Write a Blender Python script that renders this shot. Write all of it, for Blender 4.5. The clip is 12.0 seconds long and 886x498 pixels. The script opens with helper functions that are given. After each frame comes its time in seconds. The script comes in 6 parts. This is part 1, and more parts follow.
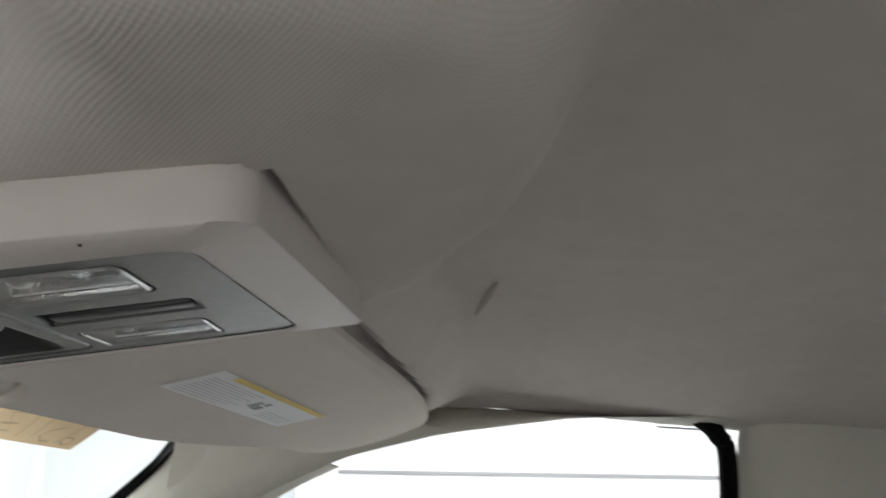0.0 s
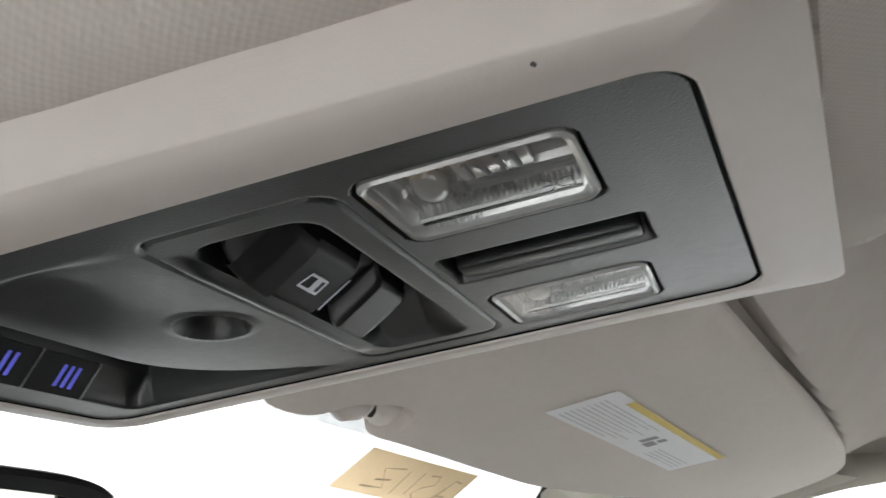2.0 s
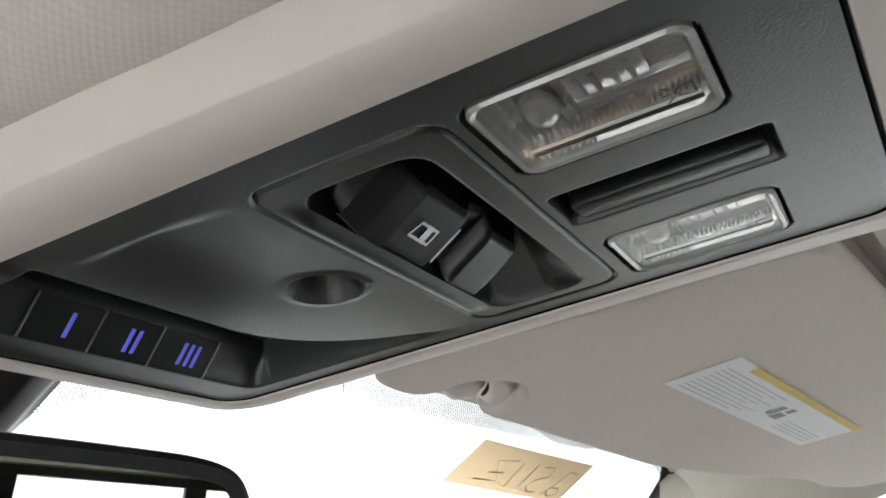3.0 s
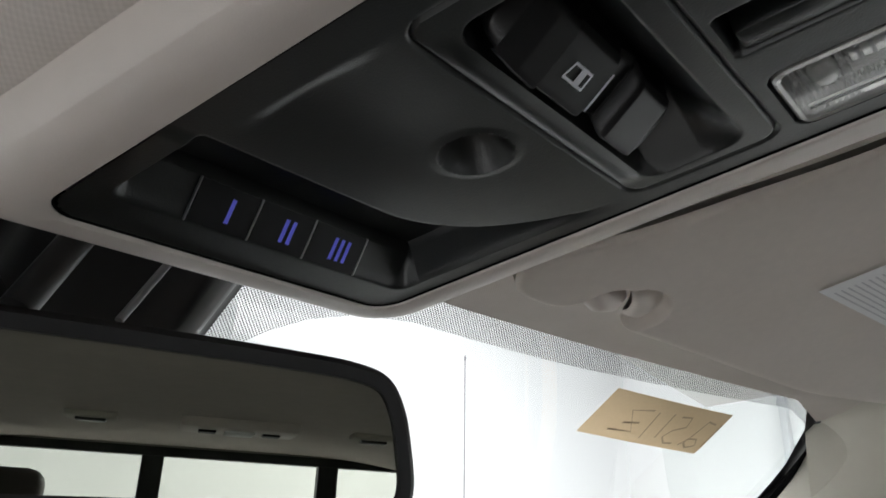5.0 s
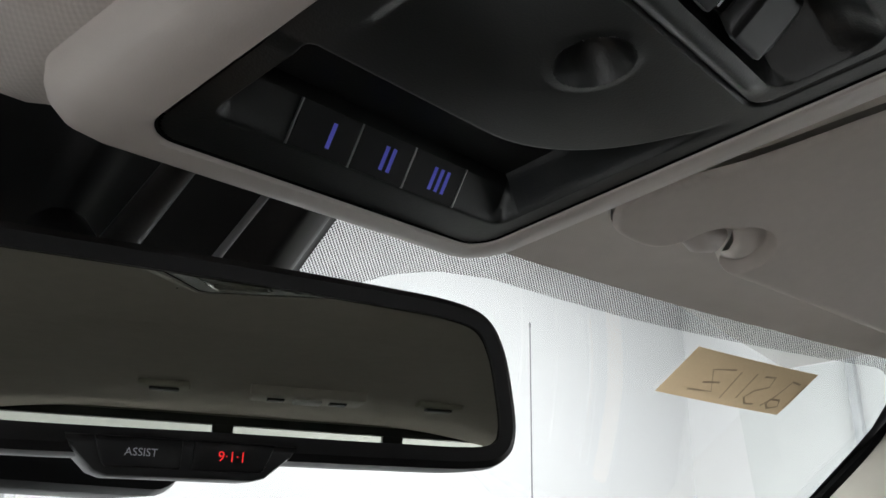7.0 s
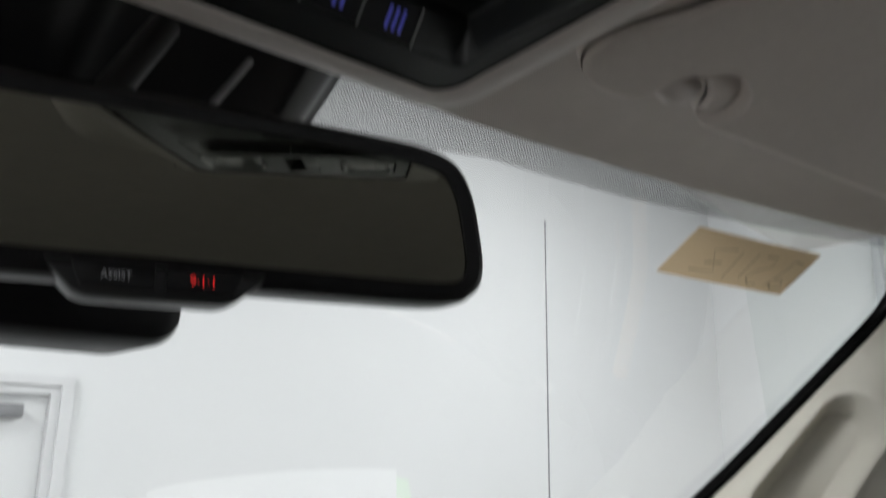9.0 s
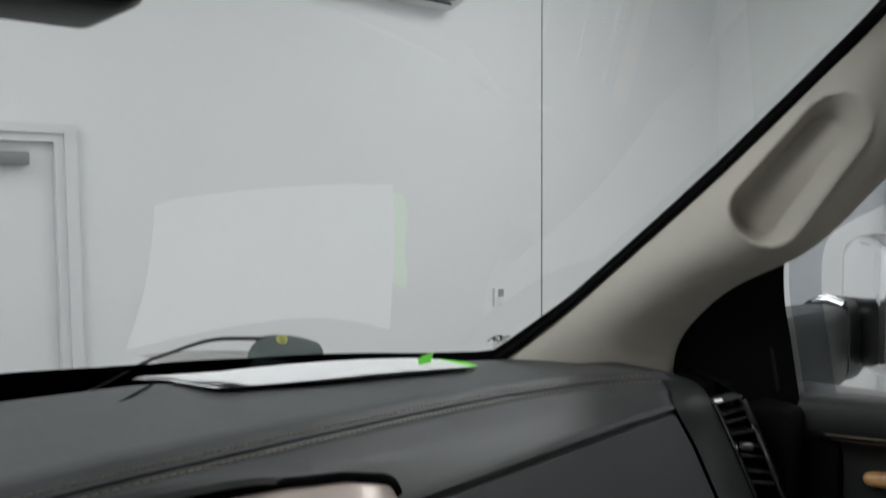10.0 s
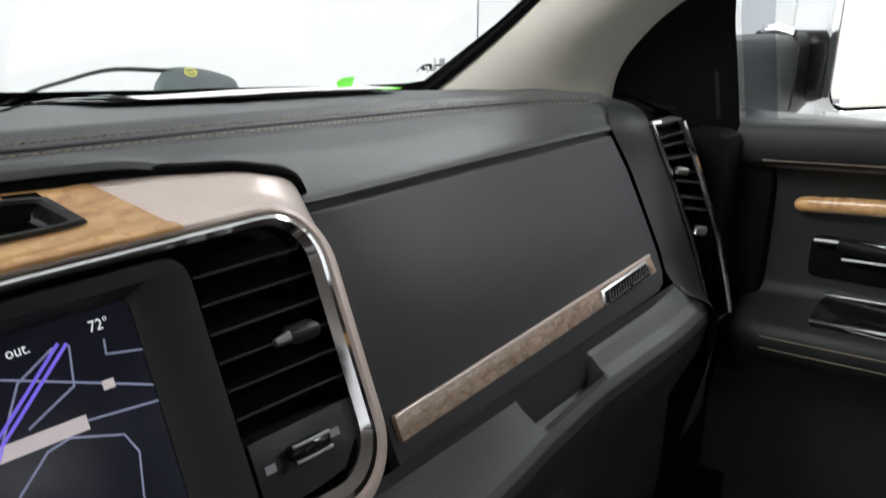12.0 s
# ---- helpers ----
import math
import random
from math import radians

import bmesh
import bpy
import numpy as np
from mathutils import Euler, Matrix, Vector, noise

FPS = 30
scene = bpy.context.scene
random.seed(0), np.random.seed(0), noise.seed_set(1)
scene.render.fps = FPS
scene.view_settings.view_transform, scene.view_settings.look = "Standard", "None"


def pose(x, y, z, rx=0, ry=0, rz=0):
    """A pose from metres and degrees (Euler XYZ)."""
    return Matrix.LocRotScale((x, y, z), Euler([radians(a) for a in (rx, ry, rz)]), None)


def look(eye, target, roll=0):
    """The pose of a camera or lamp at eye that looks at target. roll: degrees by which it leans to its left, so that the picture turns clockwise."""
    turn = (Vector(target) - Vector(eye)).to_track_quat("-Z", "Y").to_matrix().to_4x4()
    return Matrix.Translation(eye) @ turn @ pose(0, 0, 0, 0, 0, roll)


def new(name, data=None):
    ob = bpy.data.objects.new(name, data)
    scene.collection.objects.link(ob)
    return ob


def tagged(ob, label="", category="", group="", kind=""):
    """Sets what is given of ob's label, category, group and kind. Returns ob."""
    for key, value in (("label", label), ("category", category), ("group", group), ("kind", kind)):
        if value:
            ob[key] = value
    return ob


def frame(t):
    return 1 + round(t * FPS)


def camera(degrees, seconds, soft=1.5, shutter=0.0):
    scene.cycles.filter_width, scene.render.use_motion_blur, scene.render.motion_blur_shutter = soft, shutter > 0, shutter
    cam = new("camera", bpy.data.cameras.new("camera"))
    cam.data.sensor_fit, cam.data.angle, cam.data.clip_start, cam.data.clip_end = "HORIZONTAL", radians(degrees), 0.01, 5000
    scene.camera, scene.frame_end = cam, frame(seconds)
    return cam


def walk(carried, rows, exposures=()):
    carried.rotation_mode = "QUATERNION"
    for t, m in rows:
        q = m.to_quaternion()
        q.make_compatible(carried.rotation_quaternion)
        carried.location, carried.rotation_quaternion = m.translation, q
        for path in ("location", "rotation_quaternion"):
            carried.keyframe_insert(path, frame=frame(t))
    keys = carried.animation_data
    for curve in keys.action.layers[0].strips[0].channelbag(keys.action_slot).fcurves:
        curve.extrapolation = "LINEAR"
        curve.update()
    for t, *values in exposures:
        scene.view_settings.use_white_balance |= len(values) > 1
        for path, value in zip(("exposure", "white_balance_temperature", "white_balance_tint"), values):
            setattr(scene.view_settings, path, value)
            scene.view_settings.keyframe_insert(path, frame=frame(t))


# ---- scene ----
cam = camera(58.0, 12.0, shutter=0.4)
PATH = [
    (0, (-0.226, -0.194, 1.737), (1.67, -0.117, 2.369), 1.0),
    (0.5, (-0.183, -0.173, 1.736), (1.651, 0.142, 2.47), 1.6),
    (1, (-0.159, -0.158, 1.729), (1.617, 0.359, 2.488), 2.0),
    (1.5, (-0.151, -0.146, 1.725), (1.564, 0.527, 2.505), 2.1),
    (2, (-0.148, -0.135, 1.723), (1.51, 0.666, 2.503), 2.6),
    (2.5, (-0.143, -0.13, 1.719), (1.455, 0.781, 2.504), 1.8),
    (3, (-0.14, -0.126, 1.712), (1.402, 0.875, 2.499), 1.3),
    (3.2, (-0.139, -0.124, 1.709), (1.386, 0.905, 2.492), 1.5),
    (5, (-0.134, -0.108, 1.684), (1.257, 1.114, 2.44), 1.1),
    (5.5, (-0.134, -0.1, 1.677), (1.235, 1.157, 2.415), 1.1),
    (6.5, (-0.133, -0.087, 1.675), (1.196, 1.23, 2.381), 1.4),
    (8.3, (-0.132, -0.098, 1.679), (1.152, 1.274, 2.365), 1.1),
    (8.5, (-0.129, -0.104, 1.68), (1.146, 1.272, 2.374), 0.8),
    (8.7, (-0.127, -0.104, 1.675), (1.154, 1.280, 2.337), 0.8),
    (9, (-0.119, -0.103, 1.65), (1.196, 1.322, 2.14), 0.9),
    (9.2, (-0.117, -0.106, 1.641), (1.213, 1.345, 1.951), 0.3),
    (9.5, (-0.116, -0.109, 1.634), (1.228, 1.364, 1.791), -0.2),
    (10, (-0.113, -0.112, 1.613), (1.24, 1.354, 1.482), -0.4),
    (10.5, (-0.062, -0.134, 1.588), (1.292, 1.312, 1.312), -0.5),
    (11, (-0.052, -0.108, 1.541), (1.309, 1.299, 1.133), -0.3),
    (11.5, (-0.068, -0.104, 1.551), (1.3, 1.261, 1.036), -0.1),
    (12, (-0.06, -0.086, 1.54), (1.315, 1.207, 0.878), 0.2),
]
EXPOSURES = [(0, 0.66), (0.5, 1.0), (1.5, 1.25), (3.0, 1.42), (5.0, 0.55), (6.5, 0.2), (8.5, 0.2), (9.0, -0.28), (9.5, -0.9), (10.0, -0.9), (10.5, -0.68), (11.0, -0.38), (11.5, -0.07), (12.0, 0.22)]
walk(cam, [(t, look(eye, target, roll)) for t, eye, target, roll in PATH], EXPOSURES)

# ---- light: a white garage lit by assumed ceiling panels, out of view ----
world = bpy.data.worlds.new("world")
world.use_nodes = True
scene.world = world
world.node_tree.nodes["Background"].inputs[0].default_value = (0.8, 0.9, 1.0, 1)
world.node_tree.nodes["Background"].inputs[1].default_value = 0.2
GROUND, CEIL = -0.15, 3.9
XL, XR, YB, YF = -4.6, 6.5, -6.5, 3.46
LAMP_WATTS = 95.0
# unseen lamps, added and weighted by side to balance light in the cab
LAMPS = [(-1.8, 1.2), (-2.4, -2.6), (1.6, -4.4), (3.5, 0.9), (3.2, -2.6)]
for lx, ly in LAMPS:
    lamp = bpy.data.lights.new("assumed_panel_light", "AREA")
    lamp.shape, lamp.size, lamp.size_y, lamp.energy, lamp.color = "RECTANGLE", 1.1, 2.2, LAMP_WATTS * (0.62 if lx > 2 else 1.12), (0.955, 0.975, 1.0)
    new("assumed_panel_light", lamp).matrix_world = pose(lx, ly, CEIL - 0.1)


# ---- materials ----
def mat(name, color, rough=0.6, metal=0.0, vary=0.12, scale=6.0, grain=0.0, grain_scale=900.0, spec=0.5, coat=0.0, emit=0.0):
    m = bpy.data.materials.new(name)
    m.use_nodes = True
    nt = m.node_tree
    b = nt.nodes["Principled BSDF"]
    b.inputs["Metallic"].default_value = metal
    b.inputs["Specular IOR Level"].default_value = spec
    b.inputs["Coat Weight"].default_value = coat
    co = nt.nodes.new("ShaderNodeTexCoord")
    n1 = nt.nodes.new("ShaderNodeTexNoise")
    n1.inputs["Scale"].default_value = scale
    n1.inputs["Detail"].default_value = 5
    nt.links.new(co.outputs["Object"], n1.inputs["Vector"])
    n2 = nt.nodes.new("ShaderNodeTexNoise")
    n2.inputs["Scale"].default_value = scale * 11
    n2.inputs["Detail"].default_value = 3
    nt.links.new(co.outputs["Object"], n2.inputs["Vector"])
    add = nt.nodes.new("ShaderNodeMath")
    add.operation = "ADD"
    nt.links.new(n1.outputs["Fac"], add.inputs[0])
    nt.links.new(n2.outputs["Fac"], add.inputs[1])
    rng = nt.nodes.new("ShaderNodeMapRange")
    rng.inputs["From Min"].default_value, rng.inputs["From Max"].default_value = 0.6, 1.4
    nt.links.new(add.outputs[0], rng.inputs["Value"])
    mix = nt.nodes.new("ShaderNodeMix")
    mix.data_type = "RGBA"
    mix.inputs["A"].default_value = (*[c * (1 - vary) for c in color], 1)
    mix.inputs["B"].default_value = (*[min(1, c * (1 + vary)) for c in color], 1)
    nt.links.new(rng.outputs[0], mix.inputs["Factor"])
    nt.links.new(mix.outputs["Result"], b.inputs["Base Color"])
    rr = nt.nodes.new("ShaderNodeMapRange")
    rr.inputs["To Min"].default_value, rr.inputs["To Max"].default_value = max(0.02, rough - 0.06), min(1, rough + 0.06)
    nt.links.new(n2.outputs["Fac"], rr.inputs["Value"])
    nt.links.new(rr.outputs[0], b.inputs["Roughness"])
    if grain:
        g = nt.nodes.new("ShaderNodeTexVoronoi")
        g.inputs["Scale"].default_value = grain_scale
        nt.links.new(co.outputs["Object"], g.inputs["Vector"])
        bump = nt.nodes.new("ShaderNodeBump")
        bump.inputs["Strength"].default_value = grain
        bump.inputs["Distance"].default_value = 0.0006
        nt.links.new(g.outputs["Distance"], bump.inputs["Height"])
        nt.links.new(bump.outputs[0], b.inputs["Normal"])
    if emit:
        b.inputs["Emission Color"].default_value = (*color, 1)
        b.inputs["Emission Strength"].default_value = emit
    return m


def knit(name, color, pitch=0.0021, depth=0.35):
    """Knitted headliner cloth: rows of small stitches as fine relief, shade between them put into the colour."""
    m = mat(name, color, 0.95, vary=0.06, scale=4.0, spec=0.15)
    nt = m.node_tree
    b = nt.nodes["Principled BSDF"]
    co = nt.nodes.new("ShaderNodeTexCoord")
    sep = nt.nodes.new("ShaderNodeSeparateXYZ")
    nt.links.new(co.outputs["Object"], sep.inputs[0])

    def wave(socket, k):
        a = nt.nodes.new("ShaderNodeMath")
        a.operation = "MULTIPLY"
        a.inputs[1].default_value = k
        nt.links.new(socket, a.inputs[0])
        s = nt.nodes.new("ShaderNodeMath")
        s.operation = "SINE"
        nt.links.new(a.outputs[0], s.inputs[0])
        return s.outputs[0]

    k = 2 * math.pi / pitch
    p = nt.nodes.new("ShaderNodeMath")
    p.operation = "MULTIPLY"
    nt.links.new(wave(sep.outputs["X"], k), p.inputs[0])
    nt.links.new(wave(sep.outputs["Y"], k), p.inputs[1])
    bump = nt.nodes.new("ShaderNodeBump")
    bump.inputs["Strength"].default_value = depth
    bump.inputs["Distance"].default_value = 0.0005
    nt.links.new(p.outputs[0], bump.inputs["Height"])
    nt.links.new(bump.outputs[0], b.inputs["Normal"])
    # colour follows the relief: shade of the weave's hollows painted in
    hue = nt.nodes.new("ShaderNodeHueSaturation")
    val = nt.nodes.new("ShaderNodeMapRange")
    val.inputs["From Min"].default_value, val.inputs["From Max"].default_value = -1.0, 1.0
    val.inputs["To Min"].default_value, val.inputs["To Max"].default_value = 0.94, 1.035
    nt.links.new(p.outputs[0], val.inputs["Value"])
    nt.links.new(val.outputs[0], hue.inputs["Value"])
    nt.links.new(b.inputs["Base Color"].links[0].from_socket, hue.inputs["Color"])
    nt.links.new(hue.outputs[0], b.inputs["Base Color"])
    return m


def glass(name, tint=(0.93, 0.96, 0.95), ior=1.55, rough=0.0):
    m = bpy.data.materials.new(name)
    m.use_nodes = True
    nt = m.node_tree
    nt.nodes.remove(nt.nodes["Principled BSDF"])
    t = nt.nodes.new("ShaderNodeBsdfTransparent")
    t.inputs[0].default_value = (*tint, 1)
    g = nt.nodes.new("ShaderNodeBsdfGlossy")
    g.inputs["Roughness"].default_value = rough
    mx = nt.nodes.new("ShaderNodeMixShader")
    mx.inputs[0].default_value = 0.07
    if ior:
        f = nt.nodes.new("ShaderNodeFresnel")
        f.inputs[0].default_value = ior
        nt.links.new(f.outputs[0], mx.inputs[0])
    nt.links.new(t.outputs[0], mx.inputs[1])
    nt.links.new(g.outputs[0], mx.inputs[2])
    nt.links.new(mx.outputs[0], nt.nodes["Material Output"].inputs[0])
    return m


def dots(name, pitch=0.0024, fill=-0.12):
    """Black ceramic dots printed on glass."""
    m = bpy.data.materials.new(name)
    m.use_nodes = True
    nt = m.node_tree
    b = nt.nodes["Principled BSDF"]
    b.inputs["Base Color"].default_value = (0.012, 0.012, 0.013, 1)
    b.inputs["Roughness"].default_value = 0.6
    co = nt.nodes.new("ShaderNodeTexCoord")
    sep = nt.nodes.new("ShaderNodeSeparateXYZ")
    nt.links.new(co.outputs["Object"], sep.inputs[0])
    outs = []
    for axis, k in (("X", 2 * math.pi / pitch), ("Z", 2 * math.pi / pitch / 0.7)):
        a = nt.nodes.new("ShaderNodeMath")
        a.operation = "MULTIPLY"
        a.inputs[1].default_value = k
        nt.links.new(sep.outputs[axis], a.inputs[0])
        s = nt.nodes.new("ShaderNodeMath")
        s.operation = "SINE"
        nt.links.new(a.outputs[0], s.inputs[0])
        outs.append(s.outputs[0])
    p = nt.nodes.new("ShaderNodeMath")
    p.operation = "MULTIPLY"
    nt.links.new(outs[0], p.inputs[0])
    nt.links.new(outs[1], p.inputs[1])
    gt = nt.nodes.new("ShaderNodeMath")
    gt.operation = "GREATER_THAN"
    gt.inputs[1].default_value = fill
    nt.links.new(p.outputs[0], gt.inputs[0])
    t = nt.nodes.new("ShaderNodeBsdfTransparent")
    mx = nt.nodes.new("ShaderNodeMixShader")
    nt.links.new(gt.outputs[0], mx.inputs[0])
    nt.links.new(b.outputs[0], mx.inputs[1])
    nt.links.new(t.outputs[0], mx.inputs[2])
    nt.links.new(mx.outputs[0], nt.nodes["Material Output"].inputs[0])
    return m


def wood(name, a, b_, scale=28.0):
    m = mat(name, a, 0.28, coat=0.6)
    nt = m.node_tree
    b = nt.nodes["Principled BSDF"]
    co = nt.nodes.new("ShaderNodeTexCoord")
    mp = nt.nodes.new("ShaderNodeMapping")
    mp.inputs["Scale"].default_value = (1.0, 3.0, 3.0)
    nt.links.new(co.outputs["Object"], mp.inputs[0])
    n = nt.nodes.new("ShaderNodeTexNoise")
    n.inputs["Scale"].default_value = scale
    n.inputs["Detail"].default_value = 8
    n.inputs["Distortion"].default_value = 2.2
    nt.links.new(mp.outputs[0], n.inputs["Vector"])
    ramp = nt.nodes.new("ShaderNodeValToRGB")
    ramp.color_ramp.elements[0].position, ramp.color_ramp.elements[0].color = 0.3, (*b_, 1)
    ramp.color_ramp.elements[1].position, ramp.color_ramp.elements[1].color = 0.65, (*a, 1)
    nt.links.new(n.outputs["Fac"], ramp.inputs[0])
    nt.links.new(ramp.outputs[0], b.inputs["Base Color"])
    return m


BEIGE = mat("beige_plastic", (0.62, 0.565, 0.525), 0.5, vary=0.04, grain=0.05, grain_scale=1500)
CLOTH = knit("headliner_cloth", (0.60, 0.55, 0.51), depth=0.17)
PILLAR = mat("pillar_plastic", (0.52, 0.495, 0.43), 0.62, vary=0.04, grain=0.15, grain_scale=1200)
VISOR = mat("visor_cloth", (0.70, 0.645, 0.595), 0.85, vary=0.04, scale=20, spec=0.2)
PANEL = mat("dark_grained_plastic", (0.0085, 0.0105, 0.0105), 0.38, vary=0.35, scale=26, grain=0.08, grain_scale=1600, spec=0.72)
LOBE = mat("satin_dark_plastic", (0.013, 0.0135, 0.0145), 0.36, vary=0.2, scale=30)
BLACK = mat("black_plastic", (0.005, 0.005, 0.0058), 0.40, vary=0.2, scale=30, spec=0.35)
GLOSS = mat("gloss_black", (0.008, 0.008, 0.009), 0.08, vary=0.1)
RUBBER = mat("black_rubber", (0.0035, 0.0035, 0.0035), 0.8, vary=0.2, spec=0.08)
LEATHER = mat("charcoal_leather", (0.046, 0.0465, 0.051), 0.55, vary=0.10, scale=14, grain=0.10, grain_scale=900)
DASHLOW = mat("charcoal_plastic", (0.019, 0.0215, 0.0205), 0.5, vary=0.12, scale=20, grain=0.16, grain_scale=700, spec=0.38)
LEDGE = mat("satin_charcoal_plastic", (0.029, 0.031, 0.031), 0.48, vary=0.10, scale=20, grain=0.12, grain_scale=900, spec=0.5)
DOORHIDE = mat("black_door_leather", (0.0135, 0.015, 0.014), 0.55, vary=0.12, scale=14, grain=0.3, grain_scale=900, spec=0.4)
PADHIDE = mat("grained_dash_leather", (0.047, 0.0495, 0.0515), 0.5, vary=0.12, scale=14, grain=0.24, grain_scale=650, spec=0.75)
THREAD = mat("tan_thread", (0.27, 0.225, 0.17), 0.8)
CHROME = mat("chrome", (0.85, 0.85, 0.86), 0.07, 1.0, vary=0.02)
SATIN = mat("satin_metal", (0.6, 0.6, 0.6), 0.3, 1.0, vary=0.05)
BRONZE = mat("bronze_paint", (0.72, 0.60, 0.54), 0.34, 0.25, vary=0.04, coat=0.2)
TOOLED = wood("tooled_bronze", (0.50, 0.38, 0.30), (0.26, 0.18, 0.13), 60)
WOOD = wood("burl_wood", (0.70, 0.42, 0.18), (0.42, 0.21, 0.08), 16)
LAMPLENS = glass("lamp_lens", (0.97, 0.97, 0.97), 0, 0.05)
LAMPLENS.node_tree.nodes["Mix Shader"].inputs[0].default_value = 0.13
PRIVACY = glass("privacy_glass", (0.30, 0.31, 0.30), 1.5)
SMOKED = glass("smoked_plastic", (0.66, 0.68, 0.72), 0, 0.02)
GLASS = glass("window_glass", (0.93, 0.955, 0.945), 1.9)
SIDEGLASS = glass("side_window_glass", (0.93, 0.955, 0.945), 1.33)
FRIT = mat("black_frit", (0.01, 0.01, 0.011), 0.35)
FRITDOTS = dots("frit_dots")
MIRROR = mat("mirror_glass", (0.34, 0.355, 0.31), 0.0, 1.0, vary=0.0)
MIRROR.node_tree.links.remove(MIRROR.node_tree.nodes["Principled BSDF"].inputs["Roughness"].links[0])
MIRROR.node_tree.nodes["Principled BSDF"].inputs["Roughness"].default_value = 0.0
SIDEMIRROR = mat("side_mirror_glass", (0.86, 0.81, 0.765), 0.02, 1.0, vary=0.0)
LENSFRAME = mat("frosted_clear_frame", (0.42, 0.42, 0.41), 0.12, 0.3, vary=0.1, scale=60)
REFLECTOR = mat("reflector", (0.66, 0.66, 0.65), 0.2, 0.55, vary=0.08, scale=80)
WHITEBULB = mat("frosted_white", (0.85, 0.85, 0.84), 0.2, vary=0.02)
PAPER = mat("white_paper", (0.88, 0.885, 0.89), 0.7, vary=0.02)
INK = mat("grey_ink", (0.35, 0.35, 0.38), 0.8)
PALEINK = mat("pale_grey_ink", (0.60, 0.60, 0.63), 0.8)
YELLOW = mat("yellow_print", (0.72, 0.56, 0.16), 0.7, vary=0.05)
KRAFT = mat("masking_paper", (0.56, 0.42, 0.26), 0.85, vary=0.06, scale=30)
nt_ = KRAFT.node_tree
tl_ = nt_.nodes.new("ShaderNodeBsdfTranslucent")
tl_.inputs[0].default_value = (0.62, 0.48, 0.31, 1)
mx_ = nt_.nodes.new("ShaderNodeMixShader")
mx_.inputs[0].default_value = 0.45
nt_.links.new(nt_.nodes["Principled BSDF"].outputs[0], mx_.inputs[1])
nt_.links.new(tl_.outputs[0], mx_.inputs[2])
nt_.links.new(mx_.outputs[0], nt_.nodes["Material Output"].inputs[0])
YELLOWMARK = mat("yellow_paint", (0.85, 0.80, 0.10), 0.6, vary=0.05)
PENCIL = mat("dark_pen", (0.38, 0.29, 0.19), 0.8)
GREEN = mat("fluorescent_green", (0.20, 0.92, 0.07), 0.6, vary=0.03)
WHITEINK = mat("white_print", (0.75, 0.76, 0.82), 0.6)
LILAC = mat("blue_backlight", (0.14, 0.15, 0.75), 0.6, emit=0.10)
RED = mat("red_backlight", (0.9, 0.03, 0.03), 0.6, emit=0.6)
SCREEN = mat("display_glass", (0.010, 0.011, 0.024), 0.15, vary=0.05, emit=0.15)
MAPLINE = mat("map_road", (0.30, 0.33, 0.50), 0.5, emit=0.32)
ROUTE = mat("map_route", (0.16, 0.11, 0.62), 0.5, emit=0.8)
MAPLABEL = mat("map_label", (0.50, 0.45, 0.46), 0.5, emit=0.6)
WHITEGLOW = mat("display_white", (0.7, 0.72, 0.75), 0.5, emit=0.8)
WALL = mat("white_wall", (0.78, 0.785, 0.79), 0.75, vary=0.015, scale=2)
TRIM = mat("white_trim", (0.70, 0.70, 0.71), 0.5, vary=0.02)
DOORP = mat("door_paint", (0.74, 0.745, 0.75), 0.4, vary=0.015)
SEAM = mat("grey_seam", (0.28, 0.28, 0.29), 0.7)
CONCRETE = mat("grey_floor", (0.42, 0.415, 0.405), 0.4, vary=0.12, scale=3)
LAMPWHITE = mat("lamp_diffuser", (1, 1, 1), 0.5, vary=0, emit=6.0)
PAINT = mat("pearl_body_paint", (0.68, 0.67, 0.65), 0.2, vary=0.01, coat=0.8)
SEATS = mat("seat_leather", (0.06, 0.05, 0.045), 0.5, grain=0.4, grain_scale=600)
GREYMETAL = mat("grey_metal", (0.22, 0.22, 0.23), 0.5)
MATTEGREY = mat("weathered_black_plastic", (0.035, 0.037, 0.038), 0.7, vary=0.15, scale=20)


# ---- building helpers ----
def mesh(name, verts, faces, material, parent=None, label="", smooth=True):
    me = bpy.data.meshes.new(name)
    me.from_pydata([tuple(v) for v in verts], [], faces)
    me.validate()
    bm = bmesh.new()
    bm.from_mesh(me)
    bmesh.ops.recalc_face_normals(bm, faces=bm.faces)
    bm.to_mesh(me)
    bm.free()
    me.materials.append(material)
    ob = new(name, me)
    if smooth:
        me.shade_smooth()
        me.set_sharp_from_angle(angle=radians(38))
    if parent:
        ob.parent = parent
    if label:
        ob["label"] = label
    return ob


def facing(ob, eye):
    """Turns an open sheet's faces towards a place."""
    me, eye = ob.data, Vector(eye)
    if sum((eye - p.center).dot(p.normal) * p.area for p in me.polygons) < 0:
        me.flip_normals()
    return ob


def thing(name, label, category, group="", kind="", at=(0, 0, 0)):
    """An empty that carries a thing's parts; parts are given in world places."""
    e = new(name)
    e.empty_display_size = 0.02
    return tagged(e, label, category, group, kind)


def smooth01(x):
    x = min(1.0, max(0.0, x))
    return x * x * (3 - 2 * x)


def mixf(a, b, f):
    return a + (b - a) * f


def lerp(x, table):
    """Straight-line table look-up: rows of x, value."""
    if x <= table[0][0]:
        return table[0][1]
    for (x0, y0), (x1, y1) in zip(table, table[1:]):
        if x <= x1:
            return y0 + (y1 - y0) * (x - x0) / (x1 - x0)
    return table[-1][1]


